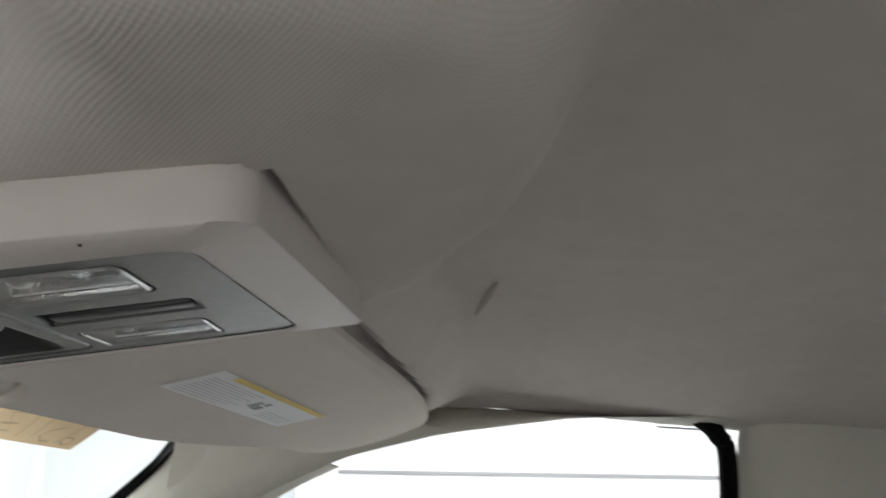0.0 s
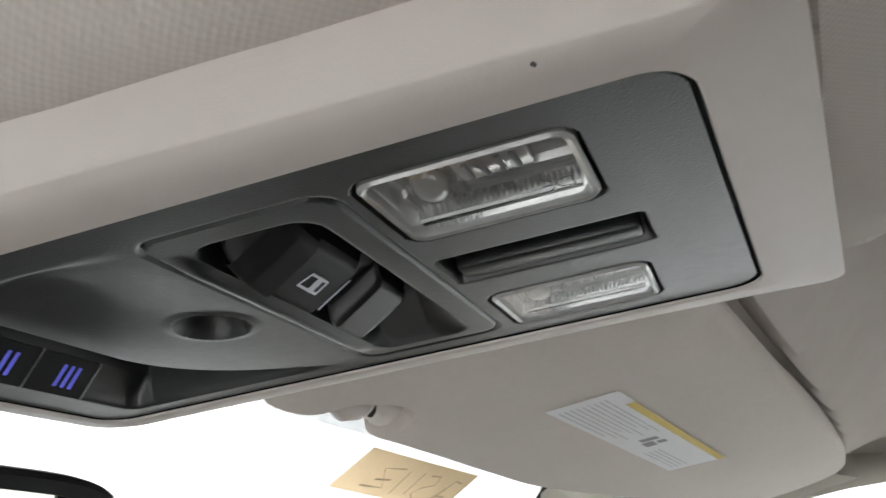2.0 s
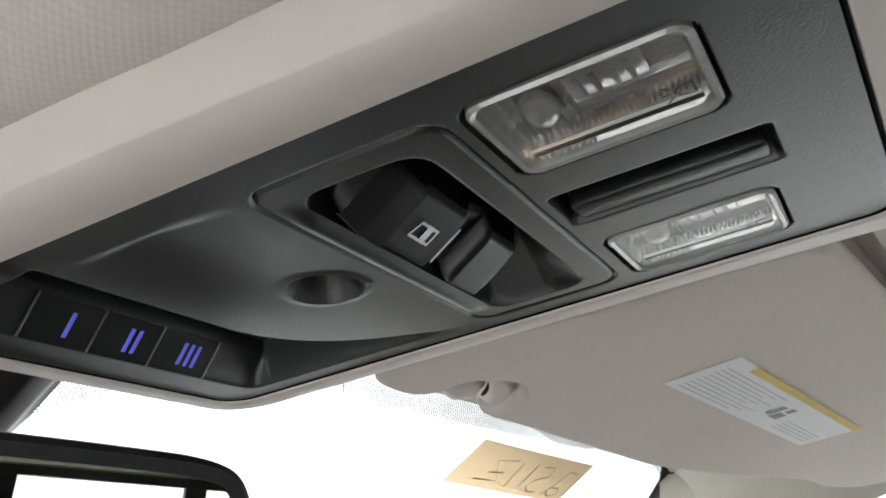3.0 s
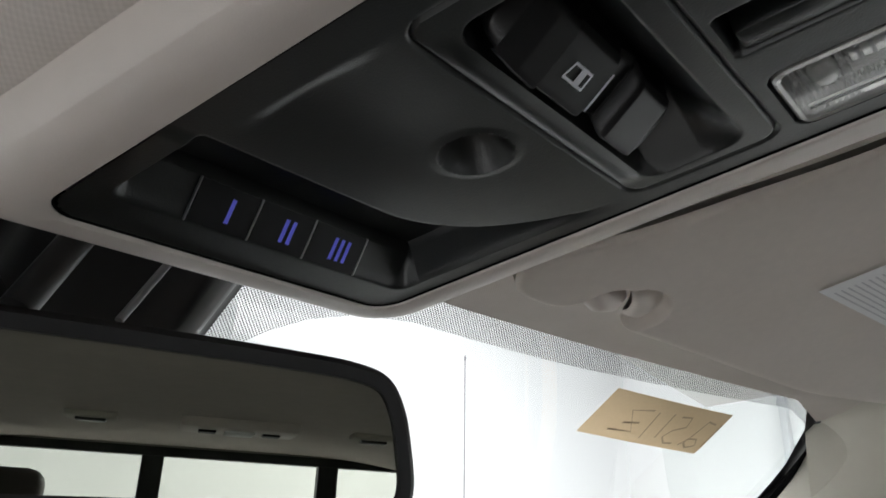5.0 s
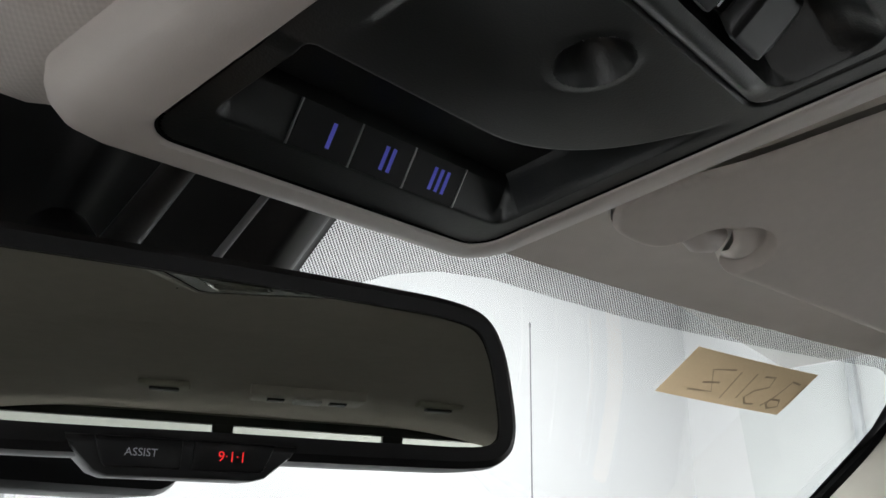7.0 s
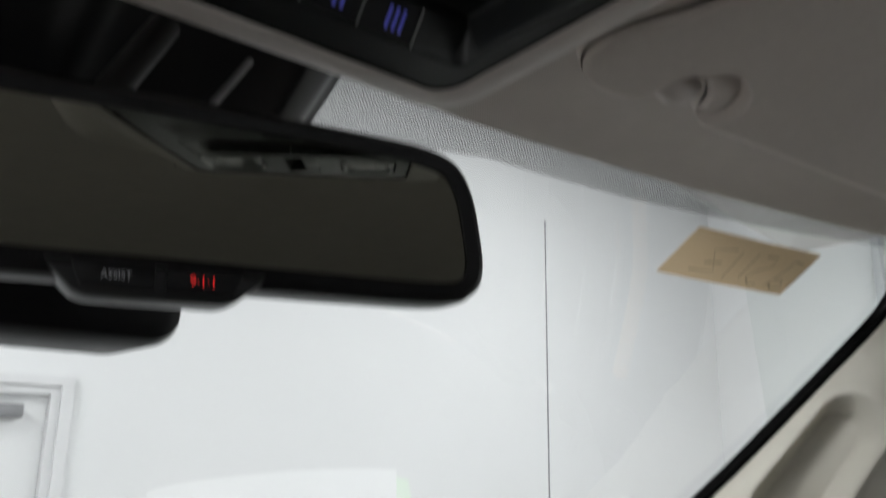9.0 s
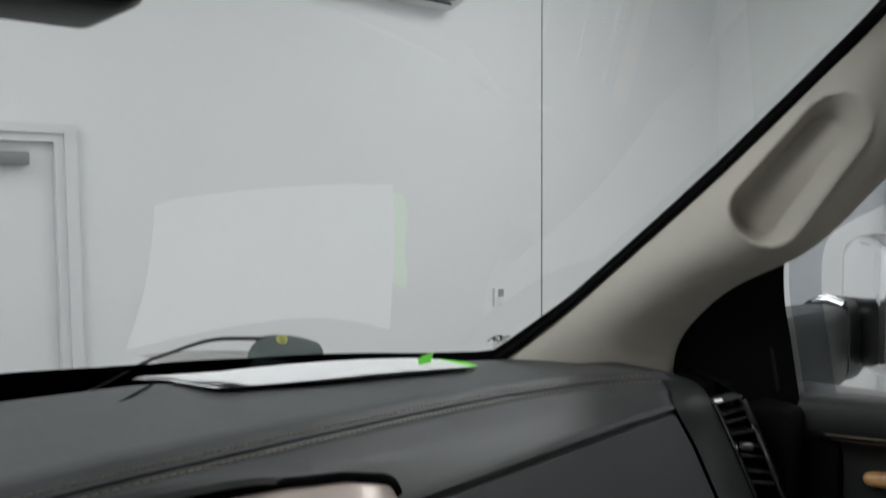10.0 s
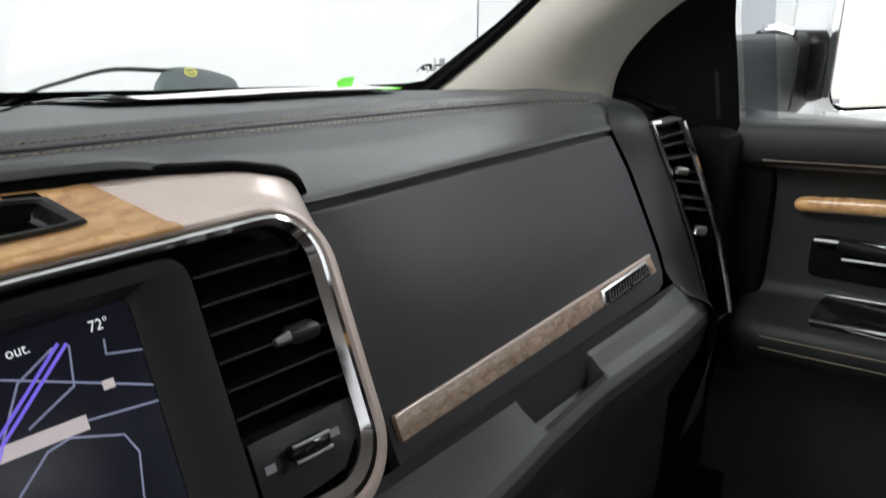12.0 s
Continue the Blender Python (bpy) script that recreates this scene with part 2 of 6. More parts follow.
def gridfaces(nu, nv, closed_u=False):
    out = []
    for j in range(nv - 1):
        for i in range(nu if closed_u else nu - 1):
            k = (i + 1) % nu
            out.append((j * nu + i, j * nu + k, (j + 1) * nu + k, (j + 1) * nu + i))
    return out


def sheet(nu, nv, f):
    """Vertices of f(a, b), a and b from 0 to 1, and the faces between."""
    return [f(i / (nu - 1), j / (nv - 1)) for j in range(nv) for i in range(nu)], gridfaces(nu, nv)


def loft(loops, cap=(True, True), closed=True):
    n = len(loops[0])
    v = [p for lp in loops for p in lp]
    f = gridfaces(n, len(loops), closed)
    if cap[0]:
        f.append(tuple(range(n))[::-1])
    if cap[1]:
        f.append(tuple(range((len(loops) - 1) * n, len(loops) * n)))
    return v, f


def rrect(x0, x1, y0, y1, r, k=6):
    """Rounded rectangle, 4 * (k + 1) points; r may be one radius or four (x1y1, x0y1, x0y0, x1y0)."""
    rs = r if isinstance(r, (tuple, list)) else (r,) * 4
    out = []
    for (cx, cy, sx, sy, a0), q in zip(((x1, y1, -1, -1, 0), (x0, y1, 1, -1, 90), (x0, y0, 1, 1, 180), (x1, y0, -1, 1, 270)), rs):
        for i in range(k + 1):
            a = radians(a0 + 90 * i / k)
            out.append((cx + sx * q + q * math.cos(a), cy + sy * q + q * math.sin(a)))
    return out


def spline(points, n, closed=False):
    """n points along a smooth curve through the given ones."""
    P = [Vector(p) for p in points]
    m = len(P)
    out = []
    segs = m if closed else m - 1
    for k in range(n):
        s = k / (n if closed else n - 1) * segs
        i = min(int(s), segs - 1)
        t = s - i
        if closed:
            a, b, c, d = P[(i - 1) % m], P[i % m], P[(i + 1) % m], P[(i + 2) % m]
        else:
            a, b, c, d = P[max(i - 1, 0)], P[i], P[i + 1], P[min(i + 2, m - 1)]
        out.append(0.5 * (2 * b + (c - a) * t + (2 * a - 5 * b + 4 * c - d) * t * t + (3 * b - a - 3 * c + d) * t ** 3))
    return out


def tube(points, r, k=8, flat=1.0):
    """A round bar along points; r a radius or one a point."""
    P = [Vector(p) for p in points]
    loops = []
    for i, p in enumerate(P):
        d = (P[min(i + 1, len(P) - 1)] - P[max(i - 1, 0)]).normalized()
        a = d.cross(Vector((0, 0, 1)) if abs(d.z) < 0.9 else Vector((1, 0, 0))).normalized()
        b = d.cross(a)
        q = r[i] if isinstance(r, (list, tuple)) else r
        loops.append([p + a * (q * math.cos(2 * math.pi * j / k)) + b * (q * flat * math.sin(2 * math.pi * j / k)) for j in range(k)])
    return loft(loops)


def block(M, sx, sy, sz, bevel=0.002, segments=2):
    """A box with rounded edges, at the pose M."""
    bm = bmesh.new()
    bmesh.ops.create_cube(bm, size=1)
    for v in bm.verts:
        v.co = Vector((v.co.x * sx, v.co.y * sy, v.co.z * sz))
    if bevel:
        bmesh.ops.bevel(bm, geom=list(bm.edges), offset=min(bevel, 0.45 * min(sx, sy, sz)), segments=segments, affect="EDGES", profile=0.5)
    vs = [M @ v.co for v in bm.verts]
    bm.verts.index_update()
    fs = [tuple(v.index for v in f.verts) for f in bm.faces]
    bm.free()
    return vs, fs


def prism(outline, place, depth, bevel=0.0, inward=0.0):
    """A plate from a flat outline; place(a, b, h) gives the world. Rounded towards h = 0."""
    n = len(outline)
    turn = 1 if sum(outline[i - 1][0] * outline[i][1] - outline[i][0] * outline[i - 1][1] for i in range(n)) > 0 else -1

    def ring(h, inset):
        out = []
        for i, (a, b) in enumerate(outline):
            (a0, b0), (a1, b1) = outline[i - 1], outline[(i + 1) % n]
            tx, ty = a1 - a0, b1 - b0
            q = math.hypot(tx, ty) or 1
            nx, ny = turn * ty / q, -turn * tx / q
            out.append(place(a - nx * inset, b - ny * inset, h))
        return out

    loops = [ring(depth, inward)]
    if bevel:
        loops += [ring(bevel, 0), ring(bevel * 0.3, bevel * 0.3), ring(0, bevel)]
    else:
        loops += [ring(0, 0)]
    return loft(loops)


def lettering(name, body, size, place, material, parent, depth=0.0002, flip=False, label=""):
    """Built-in font; place(a, b, h) gives the world of the letters' plane."""
    cu = bpy.data.curves.new(name, "FONT")
    cu.body, cu.size, cu.align_x, cu.align_y, cu.resolution_u = body, size, "CENTER", "CENTER", 3
    ob = bpy.data.objects.new(name, cu)
    me = bpy.data.meshes.new_from_object(ob)
    vs = [place(-v.co.x if flip else v.co.x, v.co.y, 0) for v in me.vertices]
    fs = [tuple(p.vertices) for p in me.polygons]
    bpy.data.meshes.remove(me)
    bpy.data.objects.remove(ob)
    return mesh(name, vs, fs, material, parent, label, smooth=False)


def strokes(name, lines, width, place, material, parent, label="", thick=0.0002):
    """Flat pen strokes or print bars: each line a row of (a, b) points."""
    v, f = [], []
    for ln in lines:
        for (a0, b0), (a1, b1) in zip(ln, ln[1:]):
            q = math.hypot(a1 - a0, b1 - b0) or 1
            nx, ny = -(b1 - b0) / q * width / 2, (a1 - a0) / q * width / 2
            ex, ey = (a1 - a0) / q * width * 0.3, (b1 - b0) / q * width * 0.3
            k = len(v)
            v += [place(a0 - ex + nx, b0 - ey + ny, 0), place(a1 + ex + nx, b1 + ey + ny, 0), place(a1 + ex - nx, b1 + ey - ny, 0), place(a0 - ex - nx, b0 - ey - ny, 0)]
            f.append((k, k + 1, k + 2, k + 3))
    return mesh(name, v, f, material, parent, label, smooth=False)


def plane_frame(c, right, up):
    """place(a, b, h): a to the right, b up, h away from the viewer, over a flat face."""
    c, r, u = Vector(c), Vector(right).normalized(), Vector(up)
    u = (u - r * u.dot(r)).normalized()
    n = r.cross(u)
    return lambda a, b, h=0.0: c + r * a + u * b - n * h


# ---- garage ----
T = 0.2
DOOR_X0, DOOR_X1, DOOR_TOP = 0.04, 0.96, 1.84
GAP = 0.03


def slab(name, x0, x1, y0, y1, z0, z1, material, kind="structure", label="", category="wall", parent=None):
    v, f = block(pose((x0 + x1) / 2, (y0 + y1) / 2, (z0 + z1) / 2), x1 - x0, y1 - y0, z1 - z0, 0)
    ob = mesh(name, v, f, material, parent, smooth=False)
    if not parent:
        tagged(ob, label, category, kind=kind)
    elif label:
        ob["label"] = label
    return ob


slab("floor", XL, XR, YB, YF, GROUND - T, GROUND, CONCRETE, label="smooth grey concrete garage floor", category="floor")
slab("ceiling", XL - T, XR + T, YB - T, YF + T, CEIL, CEIL + T, WALL, label="plain white garage ceiling", category="ceiling")
slab("wall_east", XR, XR + T, YB - T, YF + T, GROUND - T, CEIL, WALL, label="white panelled garage side wall", category="wall")
slab("wall_west", XL - T, XL, YB - T, YF + T, GROUND - T, CEIL, WALL, label="plain white garage side wall", category="wall")
slab("wall_south", XL, XR, YB - T, YB, GROUND - T, CEIL, WALL, label="plain white garage end wall", category="wall")
wn = thing("wall_north", "smooth white painted garage wall with a door", "wall", kind="structure")
for x0, x1, z0, z1 in ((XL, DOOR_X0 - 0.05, GROUND - T, CEIL), (DOOR_X1 + 0.05, XR, GROUND - T, CEIL), (DOOR_X0 - 0.05, DOOR_X1 + 0.05, DOOR_TOP + 0.05, CEIL)):
    slab("wall_panel", x0, x1, YF, YF + T, z0, z1, WALL, parent=wn)
dr = thing("door_1", "closed white door in a moulded white casing", "door", kind="structure")
slab("door_leaf", DOOR_X0 - 0.04, DOOR_X1 + 0.04, YF + 0.024, YF + 0.075, GROUND, DOOR_TOP + 0.03, DOORP, parent=dr)
for k, (o, p) in enumerate(((0.05, 0.016), (0.085, 0.034))):
    slab("casing", DOOR_X1 + 0.012 + o - 0.05, DOOR_X1 + 0.012 + o, YF - p, YF + 0.02, GROUND, DOOR_TOP + o - 0.02, TRIM, parent=dr)
    slab("casing", DOOR_X0 - o - 0.012, DOOR_X0 - 0.012 - o + 0.05, YF - p, YF + 0.02, GROUND, DOOR_TOP + o - 0.02, TRIM, parent=dr)
    slab("casing", DOOR_X0 - o - 0.012, DOOR_X1 + o + 0.012, YF - p - 0.002, YF + 0.018, DOOR_TOP + o - 0.05 + 0.012, DOOR_TOP + o, TRIM, parent=dr)
v, f = block(pose(0.74, YF - 0.01, DOOR_TOP - 0.06), 0.26, 0.06, 0.055, 0.008)
mesh("door_closer", v, f, GREYMETAL, dr, "grey door closer")


# body of an assumed lamp, added where an area light hangs
def ceiling_lamp(x, y):
    e = thing("ceiling_lamp", "assumed flat white ceiling light panel, out of view, switched on", "lamp", "ceiling lamps")
    v, f = block(pose(x, y, CEIL - 0.035), 1.24, 2.34, 0.07, 0.01)
    mesh("frame", v, f, TRIM, e)
    v, f = block(pose(x, y, CEIL - 0.074), 1.1, 2.2, 0.008, 0.002)
    mesh("diffuser", v, f, LAMPWHITE, e, "glowing white diffuser")


for lx, ly in LAMPS:
    ceiling_lamp(lx, ly)


def air_conditioner():
    e = thing("air_conditioner", "white wall-mounted indoor air conditioner unit", "air conditioner")
    x0, x1, z0 = 2.10, 3.22, 2.72
    prof = [(0.0, 0.0), (-0.10, 0.015), (-0.19, 0.06), (-0.21, 0.14), (-0.20, 0.28), (0.0, 0.29)]
    pts = spline([(0, p[0], p[1]) for p in prof], 24)
    v, f = loft([[Vector((x, YF + p.y, z0 + p.z)) for p in pts] for x in (x0, x0 + 0.01, x1 - 0.01, x1)])
    mesh("casing", v, f, DOORP, e)
    for k in range(2):
        v, f = block(pose((x0 + x1) / 2, YF - 0.125 - 0.03 * k, z0 + 0.012 + 0.022 * k, 25), x1 - x0 - 0.16, 0.024, 0.012, 0.002)
        mesh("louvre", v, f, BLACK, e, "dark air outlet slot")


def thermostat():
    e = thing("thermostat", "small white wall thermostat with a grey screen", "thermostat")
    v, f = block(pose(3.66, YF - 0.012, 0.96), 0.085, 0.024, 0.12, 0.006)
    mesh("casing", v, f, DOORP, e)
    v, f = block(pose(3.67, YF - 0.026, 0.985), 0.05, 0.004, 0.05, 0.001)
    mesh("screen", v, f, SEAM, e, "dark grey screen")


air_conditioner()
thermostat()
post = thing("steel_post", "pale grey steel post against the garage wall", "post")
v, f = block(pose(XR - 0.06, 2.03, 1.9), 0.08, 0.06, 4.0, 0.006)
mesh("shaft", v, f, mat("pale_grey_metal", (0.55, 0.56, 0.58), 0.5), post)
rail = thing("wall_rail", "thin grey horizontal wall rail", "rail")
v, f = block(pose(XR - 0.01, -2.6, 2.06), 0.02, 7.0, 0.03, 0.003)
mesh("rail_bar", v, f, SEAM, rail)

# ---- cab: shell ----
# overhead console frame: across, along and up, slightly turned and pitched
CO, CU, CV, CW = Vector((0.001, 0.0, 1.78166)), Vector((1.00075, 0.04423, 0.0542)), Vector((-0.11437, 0.97981, -0.16397)), Vector((-0.06036, 0.15789, 0.98561))


def K(u, v, w=0.0):
    return CO + CU * u + CV * v + CW * w


def con_uv(x, y):
    """Console coordinates below a place of the roof."""
    d = CU.x * CV.y - CV.x * CU.y
    return (x - CO.x) * CV.y / d - (y - CO.y) * CV.x / d, -(x - CO.x) * CU.y / d + (y - CO.y) * CU.x / d


def ws_y(x, z):
    """The windshield's inner face."""
    bow = mixf(0.32 * (0.34 - x * x), 0.0454 - 0.4 * x ** 4, smooth01((1.75 - z) / 0.25))
    return 0.40 - (z - 1.621) / 0.977 + bow + 0.5 * max(0.0, 1.80 - z) * max(0.0, 1 - (x / 0.66) ** 6)


def dash_far(x):
    """Far edge of the dashboard, short of the glass."""
    return 0.622 + 0.32 * (0.34 - x * x)


def ws(x, z, off=0.0):
    return Vector((x, ws_y(x, z) - off * 0.715, z - off * 0.699))


HEAD = [(0.0, 1.868), (0.22, 1.860), (0.36, 1.857), (0.52, 1.852), (0.66, 1.845), (0.74, 1.815)]


def head_z(x):
    return lerp(abs(x), HEAD)


def sdbox(u, v, x0, x1, y0, y1, r):
    dx, dy = abs(u - (x0 + x1) / 2) - (x1 - x0) / 2 + r, abs(v - (y0 + y1) / 2) - (y1 - y0) / 2 + r
    return math.hypot(max(dx, 0), max(dy, 0)) + min(max(dx, dy), 0) - r


def roof_z(x, y):
    a = 0.062 * smooth01((y + 0.14) / 0.30)
    b = 0.056 * (max(0.0, abs(x) - 0.28) / 0.42) ** 2
    z = 1.910 - math.hypot(a, b) - 0.080 * min(0.40, max(0.0, -0.22 - y))
    u, v = con_uv(x, y)
    pad = CO.z - (CW.x * (x - CO.x) + CW.y * (y - CO.y)) / CW.z + 0.0165
    d = sdbox(u, v, -0.068, 0.086, -0.147, 0.25, 0.02)
    # raised inside the console's frame; outside it a moulded lobe with a rounded foot
    pad += 0.020 * smooth01((-0.003 - d) / 0.010)
    edge = 0.036 + 0.022 * smooth01((0.09 - u) / 0.09)
    ax = abs(x)
    q = min(1.0, max(0.0, (d - edge) / 0.050))
    rise = mixf(smooth01(q), 1 - (1 - q) ** 2.4, smooth01((u - 0.02) / 0.06))
    lobe = min(z, pad + 0.06 * min(max(d, 0.0), edge) + 0.060 * rise + 0.20 * max(0.0, d - edge - 0.05))
    # towards the windshield the console's flanks fall off softly
    m = 1.0 if d < 0.004 else 1.0 - smooth01((d - 0.004) / 0.085)
    if y > 0.08:
        pad = max(pad, mixf(pad, head_z(x), smooth01((y - 0.10) / 0.12)))
    z = mixf(lobe, mixf(z, min(z, pad), m), smooth01((y + 0.13) / 0.06))
    # shallow bed for the folded visor
    rear = -0.088 - 0.118 * (ax - 0.12)
    visor = 1.809 - (0.0757 * (ax - 0.3385) + 0.3427 * (y + 0.0435))
    bed = mixf(visor + 0.017, max(visor + 0.017, head_z(x) + 0.004), smooth01((y + 0.02) / 0.08))
    # a deep slot between the console's flank and the visor's end
    if 0.06 < x < 0.20:
        bed = mixf(bed, 1.903, smooth01((0.175 - x) / 0.03) * smooth01((0.045 - y) / 0.02))
    over = max(rear - y, 0.092 - x, x - 0.618)
    if over < 0.06 and y < 0.12:
        z = mixf(z, min(z, bed), smooth01(1 - max(over, 0) / 0.06) * smooth01((0.02 - y) / 0.09))
    if over < 0.016:
        z = mixf(z, max(z, bed), smooth01((0.016 - over) / 0.016))
    # groove along the visor's rear edge
    if 0.10 < x < 0.60 and y < 0.0:
        z += 0.016 * math.exp(-((rear - y + 0.002) / 0.008) ** 2) * smooth01((0.60 - x) / 0.04)
    return z


def headliner():
    nx, y0 = 221, -1.62
    v = []
    ny = 230

    def f(a, b):
        x = -0.70 + 1.40 * a
        y1 = ws_y(x, head_z(x)) - 0.004
        y = y0 + (y1 - y0) * (b ** 0.62)
        z = mixf(roof_z(x, y), head_z(x), smooth01((y - y1 + 0.05) / 0.05))
        return (x, y, z)

    v, fc = sheet(nx, ny, f)
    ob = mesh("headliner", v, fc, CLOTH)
    tagged(ob, "beige knitted cloth headliner, moulded round the console", "headliner", kind="structure")
    v2, f2 = sheet(9, 9, lambda a, b: (-0.74 + 1.48 * a, -1.66 + 1.92 * b, 1.955 - 0.04 * (2 * a - 1) ** 2 - 0.05 * b * b))
    tagged(mesh("roof", v2, f2, PAINT), "pearl white painted cab roof", "roof", kind="structure")


headliner()

# window line of a side door: along, height
WTOP = [(-1.42, 1.80), (-1.30, 1.835), (-0.50, 1.847), (-0.448, 1.847), (-0.234, 1.834), (-0.107, 1.81), (-0.043, 1.791), (0.03, 1.757), (0.10, 1.705), (0.214, 1.618), (0.272, 1.572), (0.287, 1.545)]


def side_x(z):
    return 0.79 - 0.0915 * (z - 1.375) / 0.47


# the trim edge between pillar and door: along, height
PEDGE = [(-0.16, 1.828), (-0.09, 1.806), (-0.03, 1.787), (0.045, 1.750), (0.095, 1.69), (0.162, 1.625), (0.233, 1.557), (0.323, 1.508), (0.376, 1.463), (0.402, 1.425), (0.412, 1.385)]


def pillar(s):
    """Front roof pillar, between the windshield and the door."""
    e = thing("front_pillar", "beige plastic windshield pillar trim with a hand grip pocket", "pillar trim", "windshield pillars", "structure")
    inner = [(0.680, 1.846), (0.702, 1.832), (0.716, 1.79), (0.711, 1.73), (0.702, 1.65), (0.693, 1.60), (0.681, 1.54), (0.668, 1.48), (0.657, 1.42), (0.650, 1.385)]
    A = spline([ws(x, z, 0.006) for x, z in inner], 90)
    B = spline([(side_x(z) - 0.034, y, z) for y, z in PEDGE], 90)
    nb = 60

    def f(a, b):
        i = min(int(b * 89), 88)
        q = b * 89 - i
        p = A[i].lerp(A[i + 1], q).lerp(B[i].lerp(B[i + 1], q), a)
        out = Vector((-0.80, -0.58, 0.12)).normalized()
        swell = 0.030 * math.sin(math.pi * min(1, max(0, a))) ** 0.8
        # grip pocket, a slanted rounded slot
        along = (p.y - 0.246) * 0.633 - (p.z - 1.635) * 0.772
        wide = (p.y - 0.246) * 0.772 + (p.z - 1.635) * 0.633
        d = math.hypot(max(abs(along) - 0.052, 0), wide) / (0.034 + 0.05 * along)
        hole = 0.044 * smooth01((1.0 - d) / 0.42) - 0.0025 * math.exp(-((d - 1.08) / 0.08) ** 2)
        p = p + out * (swell - hole)
        return (s * p.x, p.y, p.z)

    v, fc = sheet(nb, 220, f)
    mesh("pillar_cover", v, fc, PILLAR, e)
    # rubber strip along the glass
    v, fc = tube([(s * p.x, p.y, p.z) for p in spline([ws(x - 0.004, z, 0.008) for x, z in inner], 50)[8:]], [0.0060 * min(1.0, 0.10 + i / 6) for i in range(42)], 6)
    mesh("seal", v, fc, RUBBER, e, "black rubber seal")
    # side rail above the doors
    tops = [-1.60, -1.30, -0.9, -0.5, -0.3, -0.16, -0.05, 0.05, 0.10, 0.135]
    lows = [1.79, 1.835, 1.846, 1.847, 1.840, 1.822, 1.795, 1.75, 1.70, 1.69]

    def g(a, b):
        y = -1.60 + 1.745 * b
        zt = roof_z(0.70, y)
        zl = lerp(y, [(yy, zz) for yy, zz in zip(tops, lows)])
        z = mixf(zt, zl, a)
        x = mixf(0.70, side_x(zl) - 0.03, a) - 0.012 * math.sin(math.pi * a)
        return (s * x, y, z)

    v, fc = sheet(8, 60, g)
    mesh("roof_rail", v, fc, PILLAR, e)


pillar(1)
pillar(-1)


# upper edge of the black border along the windshield foot: across, height
FRIT_TOP = [(0.0, 1.436), (0.113, 1.431), (0.272, 1.413), (0.424, 1.400), (0.524, 1.399), (0.60, 1.401), (0.645, 1.410), (0.66, 1.422)]


def windshield():
    v, fc = sheet(60, 30, lambda a, b: ws(-0.76 + 1.52 * a, 1.34 + 0.53 * b))
    ob = mesh("windshield", v, fc, GLASS)
    tagged(ob, "clear curved laminated windshield glass", "windshield", kind="structure")
    facing(ob, (0, -0.5, 1.5)).visible_shadow = False
    # normals set apart from the mesh, tuned to steer the papers' reflection
    ob.data.normals_split_custom_set_from_vertices([Vector((-0.64 * q.co.x - 0.118 * max(0.0, 1.62 - q.co.z), -1.0, -1.02 - 0.19 * (q.co.z - 1.52))).normalized() for q in ob.data.vertices])
    e = thing("windshield_print", "black printed border and dot band on the windshield", "window border", kind="structure")

    def low(x):
        x = abs(x)
        return head_z(x) - lerp(x, [(0.0, 0.085), (0.10, 0.075), (0.135, 0.052), (0.16, 0.035), (0.18, 0.025), (0.21, 0.0165), (0.25, 0.0125), (0.38, 0.0130), (0.52, 0.0105), (0.64, 0.006), (0.76, 0.003)])

    v, fc = sheet(200, 8, lambda a, b: ws(-0.72 + 1.44 * a, mixf(low(-0.72 + 1.44 * a), head_z(-0.72 + 1.44 * a) + 0.003, b), 0.003))
    ob = mesh("dot_band", v, fc, FRITDOTS, e)
    v, fc = sheet(90, 6, lambda a, b: ws(-0.70 + 1.40 * a, mixf(1.335, lerp(abs(-0.70 + 1.40 * a), FRIT_TOP), b), 0.003))
    mesh("lower_border", v, fc, FRIT, e)
    for s in (1, -1):
        def edge(a, b):
            z = mixf(1.39, 1.84, b)
            x = lerp(z, [(1.385, 0.650), (1.42, 0.657), (1.48, 0.668), (1.54, 0.681), (1.60, 0.693), (1.65, 0.702), (1.73, 0.711), (1.79, 0.716), (1.832, 0.702), (1.846, 0.680)])
            return ws(s * (x - 0.010 + 0.05 * a), z, 0.003)
        v, fc = sheet(4, 30, edge)
        mesh("side_border", v, fc, FRIT, e)


windshield()


# ---- overhead console ----
U0, U1, V0, V1 = -0.0575, 0.0635, -0.1262, 0.0850
LAMP_A = (-0.0475, -0.0165, -0.1034, -0.0612)
LAMP_B = (0.0258, 0.0560, -0.1045, -0.0622)
SLOT = (-0.0045, 0.0135, -0.1090, -0.0600)
SWITCH = (-0.0468, 0.0555, -0.0574, -0.0145)
POCKET = (-0.0400, 0.0512, -0.0505, -0.0212)


def end_shear(u, v):
    """The console's rear end runs slightly askew."""
    return v - 0.06 * u * smooth01((-0.105 - v) / 0.015)


